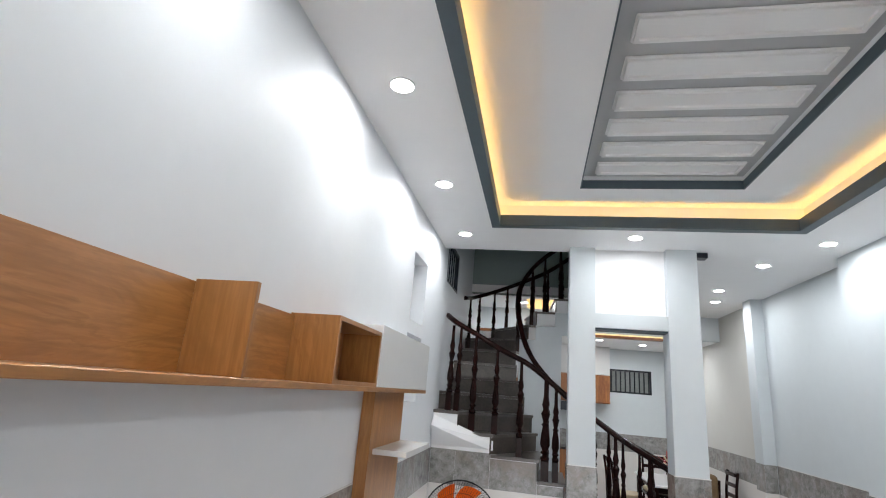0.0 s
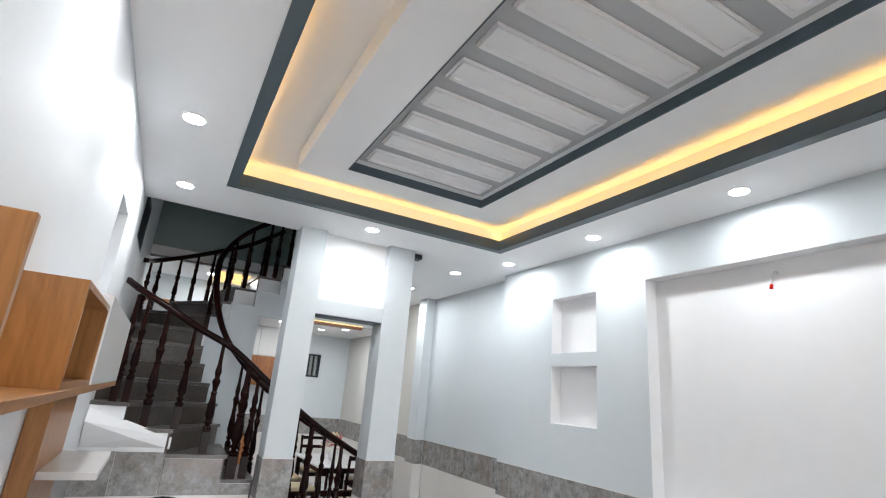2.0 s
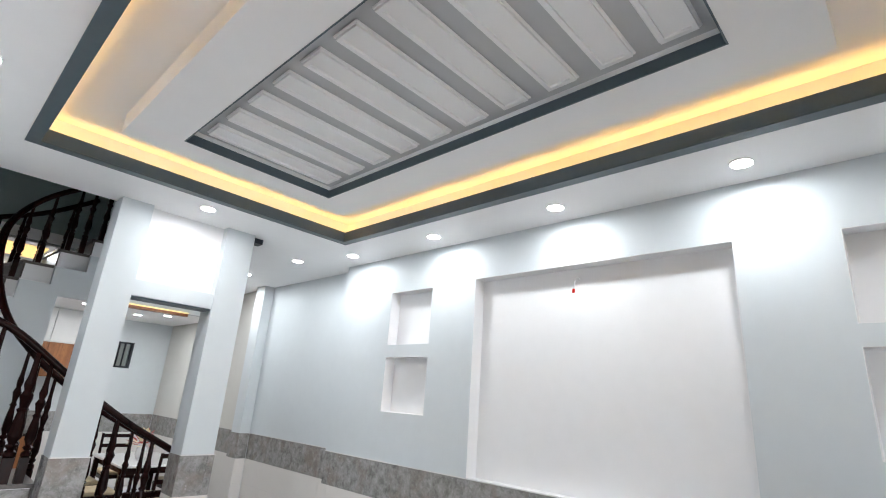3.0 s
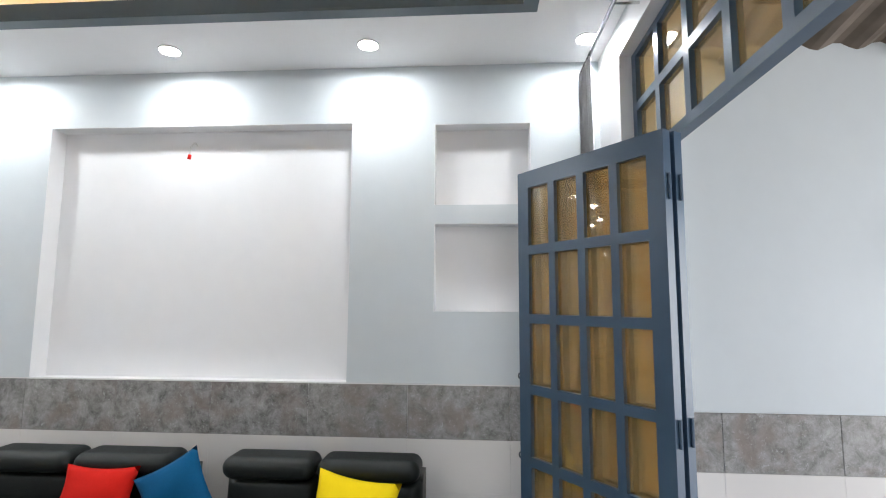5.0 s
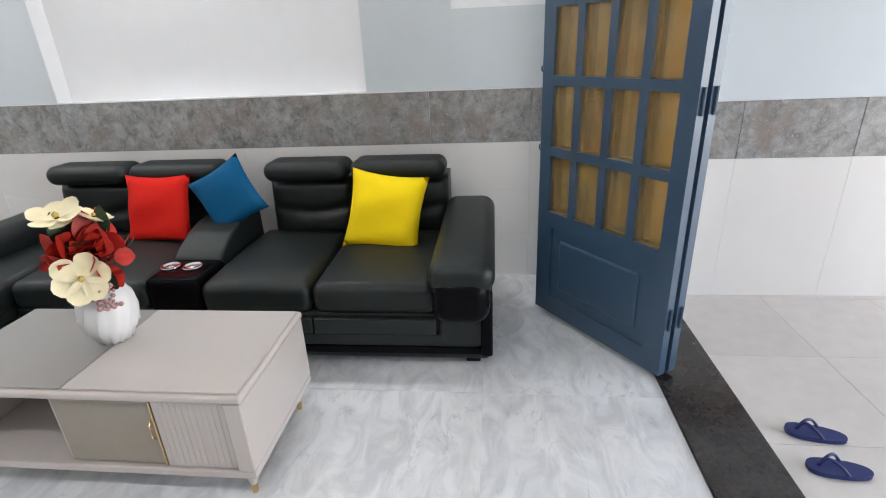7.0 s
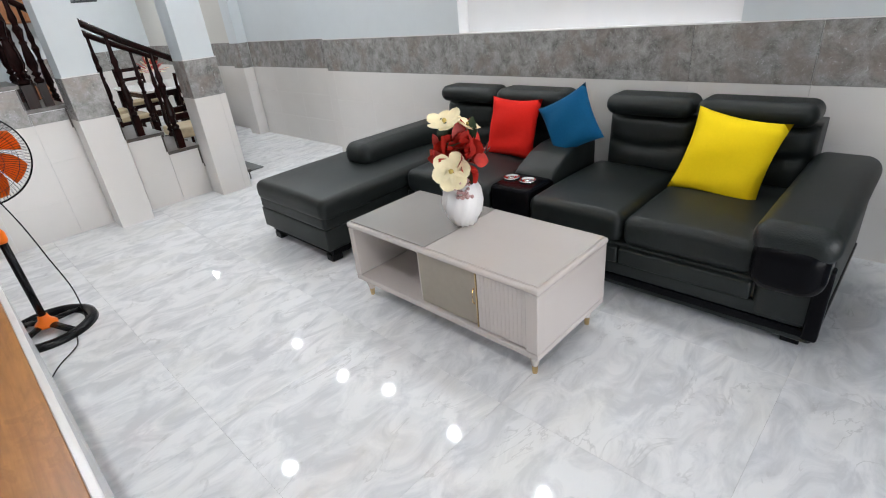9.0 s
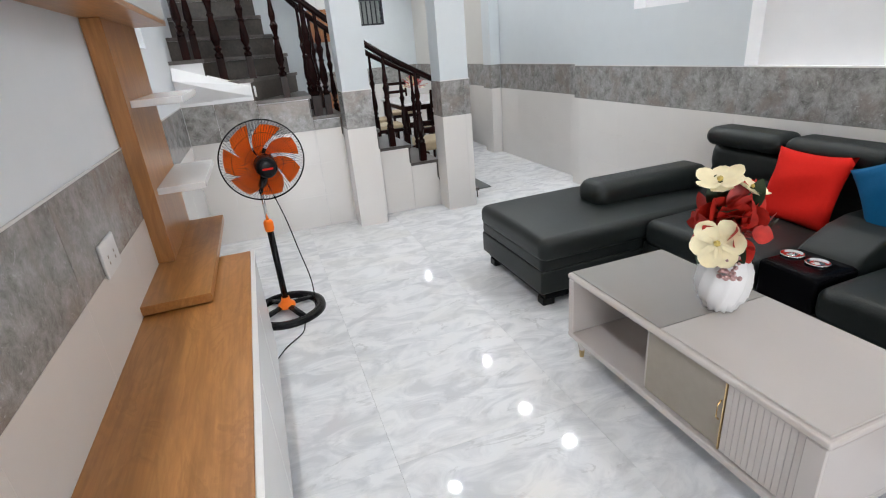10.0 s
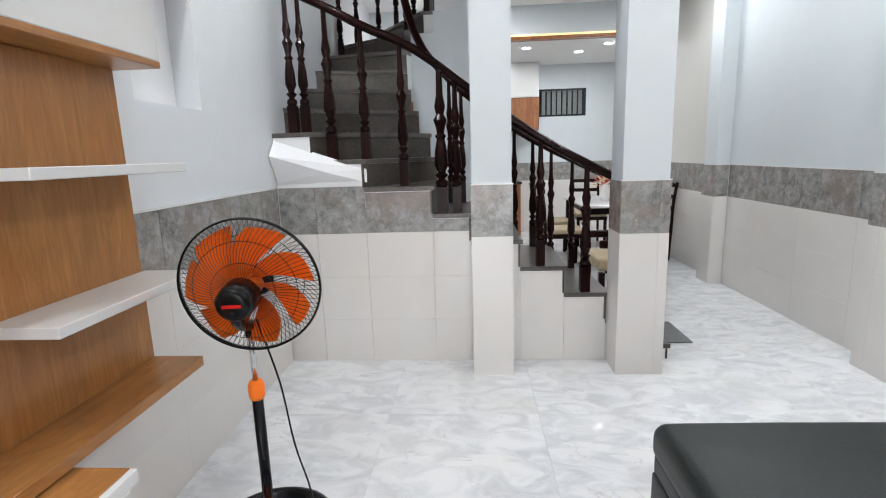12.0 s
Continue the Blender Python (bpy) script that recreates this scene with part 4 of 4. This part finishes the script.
part("neck", bm, M_PLASTIC, fan, smooth=True)
HEAD = Matrix.Translation((.045, -.06, .972)) @ Matrix.Rotation(radians(6), 4, "Z") @ Matrix.Rotation(radians(-84), 4, "X")


def headed(name, bm, m, label="", smooth=True, kind=""):
    ob = part(name, bm, m, fan, label, smooth, kind)
    ob.matrix_basis = HEAD
    return ob


R = .229
bm = bmesh.new()
bm2 = [(R * .985, -.012), (R * 1.0, -.008), (R * 1.01, 0), (R * 1.0, .008), (R * .985, .012), (R * .975, 0)]
rings = [[bm.verts.new((r * math.cos(2 * math.pi * k / 48), r * math.sin(2 * math.pi * k / 48), z)) for k in range(48)] for r, z in bm2]
for i in range(6):
    a, b = rings[i], rings[(i + 1) % 6]
    for k in range(48):
        bm.faces.new((a[k], a[(k + 1) % 48], b[(k + 1) % 48], b[k]))
headed("cage_rim", bm, M_PLASTIC)


def cage(depth, name):
    bm = bmesh.new()
    for k in range(84):
        a = 2 * math.pi * k / 84
        pts = []
        for i in range(5):
            t = i / 4
            r = .055 + (R - .06) * t
            pts.append((r * math.cos(a + .25 * t), r * math.sin(a + .25 * t), depth * (1 - t ** 2.5)))
        tube(bm, pts, .0011, 3)
    for r, z in ((.10, .94), (.165, .62)):
        tube(bm, [(r * math.cos(2 * math.pi * k / 40), r * math.sin(2 * math.pi * k / 40), depth * z) for k in range(41)], .0014, 3)
    headed(name, bm, M_WIRE, kind="stuff")


cage(.075, "front_cage")
cage(-.07, "back_cage")
bm = bmesh.new()
lathe(bm, [(.03, .088), (.052, .083), (.058, .07), (.055, .06)], 24)
headed("cage_badge", bm, M_PLASTIC, "round black badge")
badge_bm = bmesh.new()
bm_box(badge_bm, -.028, .028, -.005, .005, -.1725, -.1712)
headed("badge_writing", badge_bm, M_RED, "small red lettering bar", False)
bm = bmesh.new()
lathe(bm, [(.030, -.171), (.046, -.168), (.054, -.157), (.058, -.12), (.058, -.075), (.045, -.07)], 24)
headed("motor", bm, M_PLASTIC)
bm = bmesh.new()
lathe(bm, [(.034, -.02), (.036, .03), (.02, .04)], 18)
headed("hub", bm, M_ORANGE)
for k in range(7):
    bm = bmesh.new()
    a0 = 2 * math.pi * k / 7
    rows = []
    for i in range(7):
        t = i / 6
        r = .034 + .170 * t
        half = .25 + .165 * math.sin(math.pi * (.12 + .8 * t))
        sweep = .62 * t
        rows.append([bm.verts.new((r * math.cos(a0 + sweep + half * s), r * math.sin(a0 + sweep + half * s), .022 * s + .004)) for s in (-1, -.5, 0, .5, 1)])
    for a, b in zip(rows, rows[1:]):
        for j in range(4):
            bm.faces.new((a[j], a[j + 1], b[j + 1], b[j]))
    bmesh.ops.solidify(bm, geom=bm.faces[:], thickness=.002)
    headed("blade", bm, M_ORANGE, "orange plastic blade")
cord = thing("power_cord", "thin black power cord lying on the floor", "cord", (0, 0, 0))
bm = bmesh.new()
tube(bm, smooth_path([(-.42, 3.09, .85), (-.36, 3.09, .62), (-.32, 3.07, .40), (-.285, 3.09, .2), (-.285, 3.10, .03), (-.31, 2.97, .012), (-.37, 2.90, .006), (-.40, 2.78, .006), (-.50, 2.66, .006), (-.56, 2.55, .006)], 5), .0035, 6)
part("cable", bm, M_PLASTIC, cord, smooth=True)


# ---- folding door, transom, curtain, porch ----
def door_leaf(name, at, rz, label):
    """A steel leaf .88 m wide, 2.33 m high: 5 rows of 4 panes over a pressed panel. It runs along its own x."""
    leaf = thing(name, label, "door", at, "folding door leaves", rz)
    W, H = .82, 2.32
    us = [.075 + k * (W - .11) / 4 for k in range(4)]
    pw = (W - .11) / 4 - .04
    rows = [.60 + k * .336 for k in range(5)]
    holes = [(u, u + pw, z, z + .292) for u in us for z in rows]
    bm = bmesh.new()
    slab(bm, "y", -.022, .022, (.0, W), (.02, H), holes + [(.10, W - .10, .12, .52)])
    bmesh.ops.bevel(bm, geom=[e for e in bm.edges if e.is_manifold and e.calc_face_angle(0) > .8], offset=.006, segments=2, profile=.5, affect="EDGES")
    part("door_frame", bm, M_DOOR, leaf)
    bm = bmesh.new()
    bm_box(bm, .10, W - .10, -.008, .008, .12, .52)
    bm_box(bm, .16, W - .16, -.018, .018, .18, .46, bevel=.012, seg=2)
    part("door_panel", bm, M_DOOR, leaf, "pressed steel lower panel")
    pane = None
    for u, _, z, _ in holes:
        if pane is None:
            bm = bmesh.new()
            bm_box(bm, -.004, pw + .004, -.003, .003, -.004, .296)
            pane = part("pane", bm, M_AMBER, leaf, "amber tinted glass pane")
        else:
            pane2 = pane.copy()
            scene.collection.objects.link(pane2)
            pane2.parent = leaf
            pane2.location = (u, 0, z)
            continue
        pane.location = (u, 0, z)
    for z in (.25, 1.15, 2.05):
        bm = bmesh.new()
        tube(bm, [(-.006, .0, z), (-.006, .0, z + .10)], .007, 8)
        part("hinge", bm, M_DOOR, leaf)
    for z in (.92, 1.30):
        bm = bmesh.new()
        tube(bm, [(W + .02 + .014 * math.cos(a * .785), .0, z + .014 * math.sin(a * .785)) for a in range(9)], .004, 5)
        part("latch_eye", bm, M_STEEL, leaf)
    return leaf


LEAF_RZ = math.degrees(math.atan2(-.315 + .804, 2.223 - 1.563))
door_leaf("door_1", (1.563, -.804, .014), LEAF_RZ, "blue steel folding door leaf with amber panes, standing open")
door_leaf("door_1", (1.594, -.858, .014), LEAF_RZ - 1.5, "blue steel folding door leaf with amber panes, folded back behind another")
tr = thing("transom_window", "blue steel transom with amber panes above the doorway", "window", (0, -.93, 2.365))
holes = [(-.24 + .31 * k, .02 + .31 * k, .045 + .29 * j, .29 + .29 * j) for k in range(8) for j in range(2)]
bm = bmesh.new()
slab(bm, "y", -.025, .025, (-.298, 2.248), (0, .61), holes)
part("window_frame", bm, M_DOOR, tr)
for u0, u1, z0, z1 in holes:
    box("pane", (u0 + .001, u1 - .001, -.003, .003, z0 + .001, z1 - .001), M_AMBER, tr, "amber tinted glass pane")
cur = thing("curtain", "gathered sheer white curtain on a ceiling rod", "curtain", (0, -.72, 0))
bm = bmesh.new()
n = 70
lo, hi = [], []
for k in range(n + 1):
    x = 2.37 + .27 * k / n
    yy = .007 * math.sin(k * .62) + .008 * math.sin(k * 1.7)
    lo.append(bm.verts.new((x + .01 * math.sin(k * .3), yy * 1.3 - .03, .25)))
    hi.append(bm.verts.new((x, yy, 3.05)))
for k in range(n):
    bm.faces.new((lo[k], lo[k + 1], hi[k + 1], hi[k]))
bmesh.ops.solidify(bm, geom=bm.faces[:], thickness=.003)
part("cloth", bm, M_CLOTH, cur, smooth=True)
bm = bmesh.new()
tube(bm, [(-.4, 0, 3.06), (2.62, 0, 3.06)], .010, 8)
part("rod", bm, M_STEEL, cur, "dark metal curtain rod", smooth=True)
bm = bmesh.new()
tube(bm, [(1.9, 0, 3.06), (1.9, -.10, 3.06), (1.9, -.138, 3.06)], .007, 6)
part("bracket", bm, M_CHROME, cur)

# porch
wall("porch_wall_right", "x", 2.50, 2.68, (-6.0, YF - .2), (1.102, 3.4), M_WALL, [(-5.65, -2.45, 2.07, 3.6)], "grey painted porch wall")
box("porch_wall_base", (2.504, 2.68, -6.0, YF - .2, -.055, 1.102), M_GROUT, kind="structure")
box("porch_ledge", (2.42, 2.4995, -5.65, -2.45, 1.835, 2.068), M_WALL, kind="structure", label="grey painted ledge under the barred opening")
wall("front_facade", "y", YF - .2, YF - .001, (-3.2, XL - .3), (-.06, 3.6), M_WALLW)
grille = thing("porch_grille", "dark steel bar grille in the porch wall opening", "grille", (2.58, -.21, 2.071))
bm = bmesh.new()
bm_box(bm, -.03, .03, -5.39, -2.24, .0, .06)
bm_box(bm, -.03, .03, -2.30, -2.245, .0601, 1.05)
bm_box(bm, -.03, .03, -4.3, -4.24, .0601, .5)
part("rail", bm, M_STEEL, grille)
for k in range(18):
    yy = -2.42 - k * .13
    box("bar", (-.018, .018, yy - .016, yy + .016, .0605, 1.05 - k * .03), M_STEEL, grille)
bm = bmesh.new()
n = 60
top, bot = [], []
for side, zoff in ((top, 0), (bot, -.008)):
    for k in range(n * 2 + 1):
        yy = -6.2 + (5.12) * k / (2 * n)
        side.append([bm.verts.new((x, yy, z + zoff + .022 * math.sin(k * 1.2))) for x, z in ((-3.3, 4.3), (3.3, 2.98))])
for side in (top, bot):
    for a, b in zip(side, side[1:]):
        bm.faces.new((a[0], a[1], b[1], b[0]))
porch_roof = structure("porch_roof", bm, M_ROOF, "rusty brown corrugated sheet roof over the porch")
for k in range(5):
    yy = -1.5 - k * 1.0
    bm = bmesh.new()
    tube(bm, [(-3.2, yy, 4.21), (3.2, yy, 2.92)], .03, 6)
    part("roof_beam", bm, M_STEEL, porch_roof, "dark steel roof beam")
far = box("backdrop", (9.0, 9.5, -14, 6, -1, 11), glow("bright_hazy_sky", (.93, .96, 1.0), 1.1), kind="structure", label="bright hazy sky behind the porch grille")

# flip-flops
for k, (x, y, rz) in enumerate(((1.30, -1.32, 76), (1.12, -1.30, 82))):
    sl = thing("flip_flop", "navy blue rubber flip-flop lying on the porch tiles", "sandal", (x, y, -.048 + .002), "pair of flip-flops", rz)
    bm = bmesh.new()
    out = []
    for i in range(24):
        a = 2 * math.pi * i / 24
        w = .040 + .006 * math.cos(a)
        out.append((.104 * math.copysign(abs(math.cos(a)) ** .75, math.cos(a)), w * math.copysign(abs(math.sin(a)) ** .8, math.sin(a))))
    lo = [bm.verts.new((px_, py_, 0)) for px_, py_ in out]
    hi = [bm.verts.new((px_, py_, .018)) for px_, py_ in out]
    bm.faces.new(lo[::-1])
    bm.faces.new(hi)
    for i in range(24):
        bm.faces.new((lo[i], lo[(i + 1) % 24], hi[(i + 1) % 24], hi[i]))
    part("sole", bm, M_NAVY, sl)
    bm = bmesh.new()
    tube(bm, smooth_path([(-.015, -.038, .016), (.01, -.034, .045), (.045, -.006, .056), (.066, 0, .015)], 4), .006, 6)
    tube(bm, smooth_path([(-.015, .038, .016), (.01, .034, .045), (.045, .006, .056), (.066, 0, .016)], 4), .006, 6)
    part("strap", bm, M_NAVY, sl, smooth=True)
# wire on the wall, mat
wire = thing("wall_wire", "loose twisted wires with a red connector hanging from the niche wall", "wire", (2.795, 1.775, 2.66))
bm = bmesh.new()
tube(bm, smooth_path([(.004, 0, .05), (-.03, 0, .06), (-.035, .02, .03), (-.03, .03, -.02)], 5), .005, 6)
part("cable", bm, M_LAM, wire, smooth=True)
bm = bmesh.new()
tube(bm, [(-.03, .03, -.02), (-.03, .035, -.05)], .011, 8)
part("connector", bm, M_RED, wire, smooth=True)
dm = thing("door_mat", "grey floor mat lying behind the column", "mat", (1.61, 5.19, 0))
box("mat", (-.25, .25, -.22, .22, .001, .012), M_MATRUG, dm, bevel=.003)
ss = thing("air_vent", "small dark grille at the ceiling edge", "vent", (1.50, 4.60, ZC))
box("grille", (-.05, .07, -.05, .05, -.05, -.001), M_STEEL, ss)

# ---- dining room ----
dt = thing("dining_table", "white marble dining table on a dark frame", "dining table", (2.0, 7.9, 0))
box("tabletop", (-.42, .42, -.65, .65, .72, .75), M_PORCELAIN, dt, "white marble top", bevel=.006)
for x in (-.37, .37):
    for y in (-.58, .58):
        box("leg", (x - .03, x + .03, y - .03, y + .03, 0, .7195), M_RAIL, dt, bevel=.004)
box("apron", (-.36, .36, -.57, .57, .64, .7195), M_RAIL, dt)


def dining_chair():
    ch = thing("dining_chair", "dark wooden dining chair with a beige upholstered seat", "chair", (0, 0, 0), "chairs round the table")
    cushion("seat", (-.21, .21, -.21, .21, .43, .485), ch, M_SEAT, .02, "beige upholstered seat")
    box("seat_frame", (-.215, .215, -.215, .215, .38, .429), M_RAIL, ch, bevel=.004)
    for x, y, h in ((-.19, -.19, .3795), (.19, -.19, .3795)):
        box("leg", (x - .02, x + .02, y - .02, y + .02, 0, h), M_RAIL, ch, bevel=.003)
    for x in (-.19, .19):
        bm = bmesh.new()
        tube(bm, smooth_path([(x, .215, 0), (x, .235, .42), (x, .245, .7), (x, .28, .96)], 4), .019, 6)
        part("back_leg", bm, M_RAIL, ch, smooth=True)
    for z in (.62, .76, .90):
        box("back_rail", (-.175, .175, .238, .262, z, z + .05), M_RAIL, ch, bevel=.004)
    return ch


ch0 = dining_chair()
ch0.matrix_basis = pose(1.38, 7.45, 0, 0, 0, 90)
for m in (pose(1.38, 8.2, 0, 0, 0, 90), pose(2.0, 6.9, 0, 0, 0, 180), pose(2.02, 8.95, 0, 0, 0, 0), pose(2.50, 7.9, 0, 0, 0, -90)):
    copy_thing(ch0, m)
ac = thing("carved_armchair", "golden brown upholstered wooden armchair in the passage", "armchair", (1.63, 6.02, 0), "", -90)
cushion("seat", (-.26, .26, -.25, .25, .34, .45), ac, M_SEAT, .03)
cushion("backrest", (-.26, .26, .20, .29, .45, 1.10), ac, mat("golden_brown_fabric", (.17, .10, .04), .6, grain=.3, scale=30), .04)
for x in (-.28, .28):
    cushion("arm", (x - .02, x + .02, -.25, .28, .55, .62), ac, M_RAIL, .015)
for x in (-.25, .25):
    for y in (-.22, .24):
        box("leg", (x - .025, x + .025, y - .025, y + .025, 0, .33), M_RAIL, ac)
dv = thing("table_vase", "white vase on the dining table", "vase", (1.95, 7.8, .751))
bm = bmesh.new()
lathe(bm, [(.04, 0), (.07, .06), (.06, .14), (.035, .18), (.04, .2)], 18)
part("body", bm, M_PORCELAIN, dv, smooth=True)
df = thing("table_flowers", "artificial bouquet with red leaves and pale blossoms in the vase", "flowers", (1.95, 7.8, .93))
for k in range(60):
    a, e = rnd.uniform(0, 6.28), rnd.uniform(-.1, 1.4)
    d = Vector((math.cos(a) * math.cos(e), math.sin(a) * math.cos(e), math.sin(e)))
    bm = bmesh.new()
    c = d * rnd.uniform(.05, .15)
    leaf_mesh(bm, c, c + d * .10, .026, .3)
    part("leaf" if k % 3 else "petals", bm, M_LEAFRED if k % 3 else M_PETAL, df, smooth=True)
s = box("far_cove_light", (-.15, .28, 7.3, 8.1, ZC - .008, ZC - .001), glow("amber_cove_glow", (1.0, .66, .24), .9))
tagged(s, "warm lit cove panel in the dining room ceiling", "light panel")
kc = thing("kitchen_cabinet", "kitchen units with white upper doors over red-brown wooden ones", "kitchen cabinet", (.0, YE - .36, 0))
box("upper_body", (-.9, 1.42, .0, .355, 2.25, 2.795), M_LAM, kc)
box("wood_body", (-.9, 1.42, .0, .355, 1.72, 2.2495), M_CABWOOD, kc, "red-brown wooden upper body")
for k in range(5):
    box("door", (-.89 + k * .462, -.435 + k * .462, -.018, -.001, 2.26, 2.785), M_LAM, kc, "white door", bevel=.003)
    box("wood_door", (-.89 + k * .462, -.435 + k * .462, -.018, -.001, 1.73, 2.24), M_CABWOOD, kc, "red-brown wooden door", bevel=.008)
box("counter_body", (-.9, 1.1, -.22, .355, 0, .86), M_CABWOOD, kc)
box("worktop", (-.92, 1.12, -.25, .355, .8605, .90), M_BLACKSTONE, kc, "black stone worktop", bevel=.004)
hood = thing("range_hood", "dark range hood above the worktop", "range hood", (.55, YE - .5, 1.55))
box("hood", (-.3, .3, 0, .139, 0, .16), M_STEEL, hood, bevel=.01)

# ---- wall tiles: pieces of the walls, the last ----
def sheet(name, dims, material, parent, cache):
    """A thin tile; tiles of one size share their mesh."""
    x0, x1, y0, y1, z0, z1 = dims
    key = (round(x1 - x0, 3), round(y1 - y0, 3), round(z1 - z0, 3), material.name)
    if key not in cache:
        bm = bmesh.new()
        bm_box(bm, 0, x1 - x0, 0, y1 - y0, 0, z1 - z0, bevel=.0012 if material is M_BAND else .0004)
        me = bpy.data.meshes.new(name)
        bmesh.ops.recalc_face_normals(bm, faces=bm.faces[:])
        bm.to_mesh(me)
        bm.free()
        me.materials.append(material)
        cache[key] = me
    ob = new(name, cache[key])
    ob.location = (x0, y0, z0)
    if parent is not None:
        ob.parent = parent
        ob.matrix_parent_inverse = parent.matrix_basis.inverted()
    return ob


cache = {}


def tile_run(parent, axis, face, depth, a0, a1, joints, step=.6, zs=((.0, .2946), (.2950, .5896), (.5900, .8845)), zb=(ZB0, ZB1)):
    """Tiles on a wall whose front lies at face; depth points into the wall. Joints start at the value given."""
    cuts = [a0]
    j = joints
    while j > a0 + .01:
        j -= step
    while j < a1 - .01:
        if j > a0 + .01:
            cuts.append(j)
        j += step
    cuts.append(a1)
    lo, hi = sorted((face, face + depth))
    for p, q in zip(cuts, cuts[1:]):
        for z0, z1 in zs + (zb,):
            g = .0012 if z0 == zb[0] else .0004
            dims = (lo, hi, p + g, q - g, z0, z1) if axis == "x" else (p + g, q - g, lo, hi, z0, z1)
            sheet("tile", dims, M_BAND if z0 == zb[0] else M_TILEW, parent, cache)


S = bpy.data.objects
tile_run(S["wall_right_base"], "x", XR - .006, .007, YF + .002, YPIER - .002, .321)
box("pier_end", (XR, XP, YPIER, YPIER + .004, ZB1, ZC), M_WALL, kind="structure")
tile_run(S["wall_right_far"], "x", XP - .007, .006, YPIER + .002, 6.59, 4.9)
tile_run(S["pilaster"], "x", 2.682, .007, 6.593, 6.845, 9)
tile_run(S["pilaster"], "y", 6.592, .007, 2.69, XP - .008, 9)
tile_run(S["wall_kitchen_right"], "x", XP - .007, .006, 6.85, YE - .01, 6.9)
tile_run(S["wall_left_base"], "x", XL - .001, .006, YF + .002, YS - .002, 2.254)
tile_run(S["wall_end"], "y", YE - .007, .006, XL, XP - .01, .3)
tile_run(S["porch_wall_base"], "x", 2.497, .006, -5.98, -1.09, -1.385, step=.6, zs=((-.05, .7935),), zb=(.7945, 1.10))
# columns: a face to the front and to each side
for nm, x0, x1 in (("column_1", .311, .545), ("column_2", 1.184, 1.452)):
    col = S[nm]
    tile_run(col, "y", YC - .007, .007, x0 - .008, x1 + .008, 50, zs=((0, .884),))
    tile_run(col, "x", x0 - .008, .007, YC + .001, YC + .24, 50, zs=((0, .884),))
    tile_run(col, "x", x1 + .001, .007, YC + .001, YC + .24, 50, zs=((0, .884),))
# stair side: tiles cut to the steps
side = S["stair_side_wall"]
for k in range(1, 8):
    x1, x0 = P_OUT[k][0], P_OUT[k + 1][0]
    zt = .10 + RISE * k - .032
    for z0, z1, mt in ((0, .2946, M_TILEW), (.2950, .5896, M_TILEW), (.5900, .8845, M_TILEW), (ZB0, ZB1, M_BAND)):
        if zt > z0 + .01:
            sheet("tile", (x0 + .001, x1 - .001, YS + .004, YS + .011, z0, min(z1, zt)), mt, side, cache)
for x0, x1 in ((XL + .006, P_OUT[8][0]),):
    for z0, z1, mt in ((0, .2946, M_TILEW), (.2950, .5896, M_TILEW), (.5900, .8845, M_TILEW), (ZB0, ZB1, M_BAND)):
        sheet("tile", (x0, x1 - .001, YS + .004, YS + .011, z0, z1), mt, side, cache)

# pale joint line along the top of the band
for dims in ((XR - .0065, XR - .001, YF + .002, YPIER - .002), (XP - .0075, XP - .001, YPIER + .002, 6.585), (XL + .001, XL + .006, YF + .002, YS - .002)):
    box("trim", (*dims, ZB1 + .0005, ZB1 + .008), M_LAM, kind="structure", label="thin white joint above the stone band")
for x0, x1 in ((.302, .554), (1.175, 1.461)):
    box("trim", (x0, x1, YC - .008, YC + .0015, ZB1 + .0005, ZB1 + .008), M_LAM, kind="structure")

# floor tiles
x = XL
while x < XP:
    y = YF + .03
    while y < YE:
        sheet("tile", (x + .0003, x + .7997, y + .0003, y + .7997, -.0055, 0), M_FLOOR, floor, cache)
        y += .8
    x += .8
for i in range(9):
    for j in range(8):
        sheet("tile", (-2.35 + i * .6 + .001, -1.751 + i * .6, -1.662 - j * .6 + .001, -1.063 - j * .6, -.0555, -.050), M_PORCH, porch, cache)
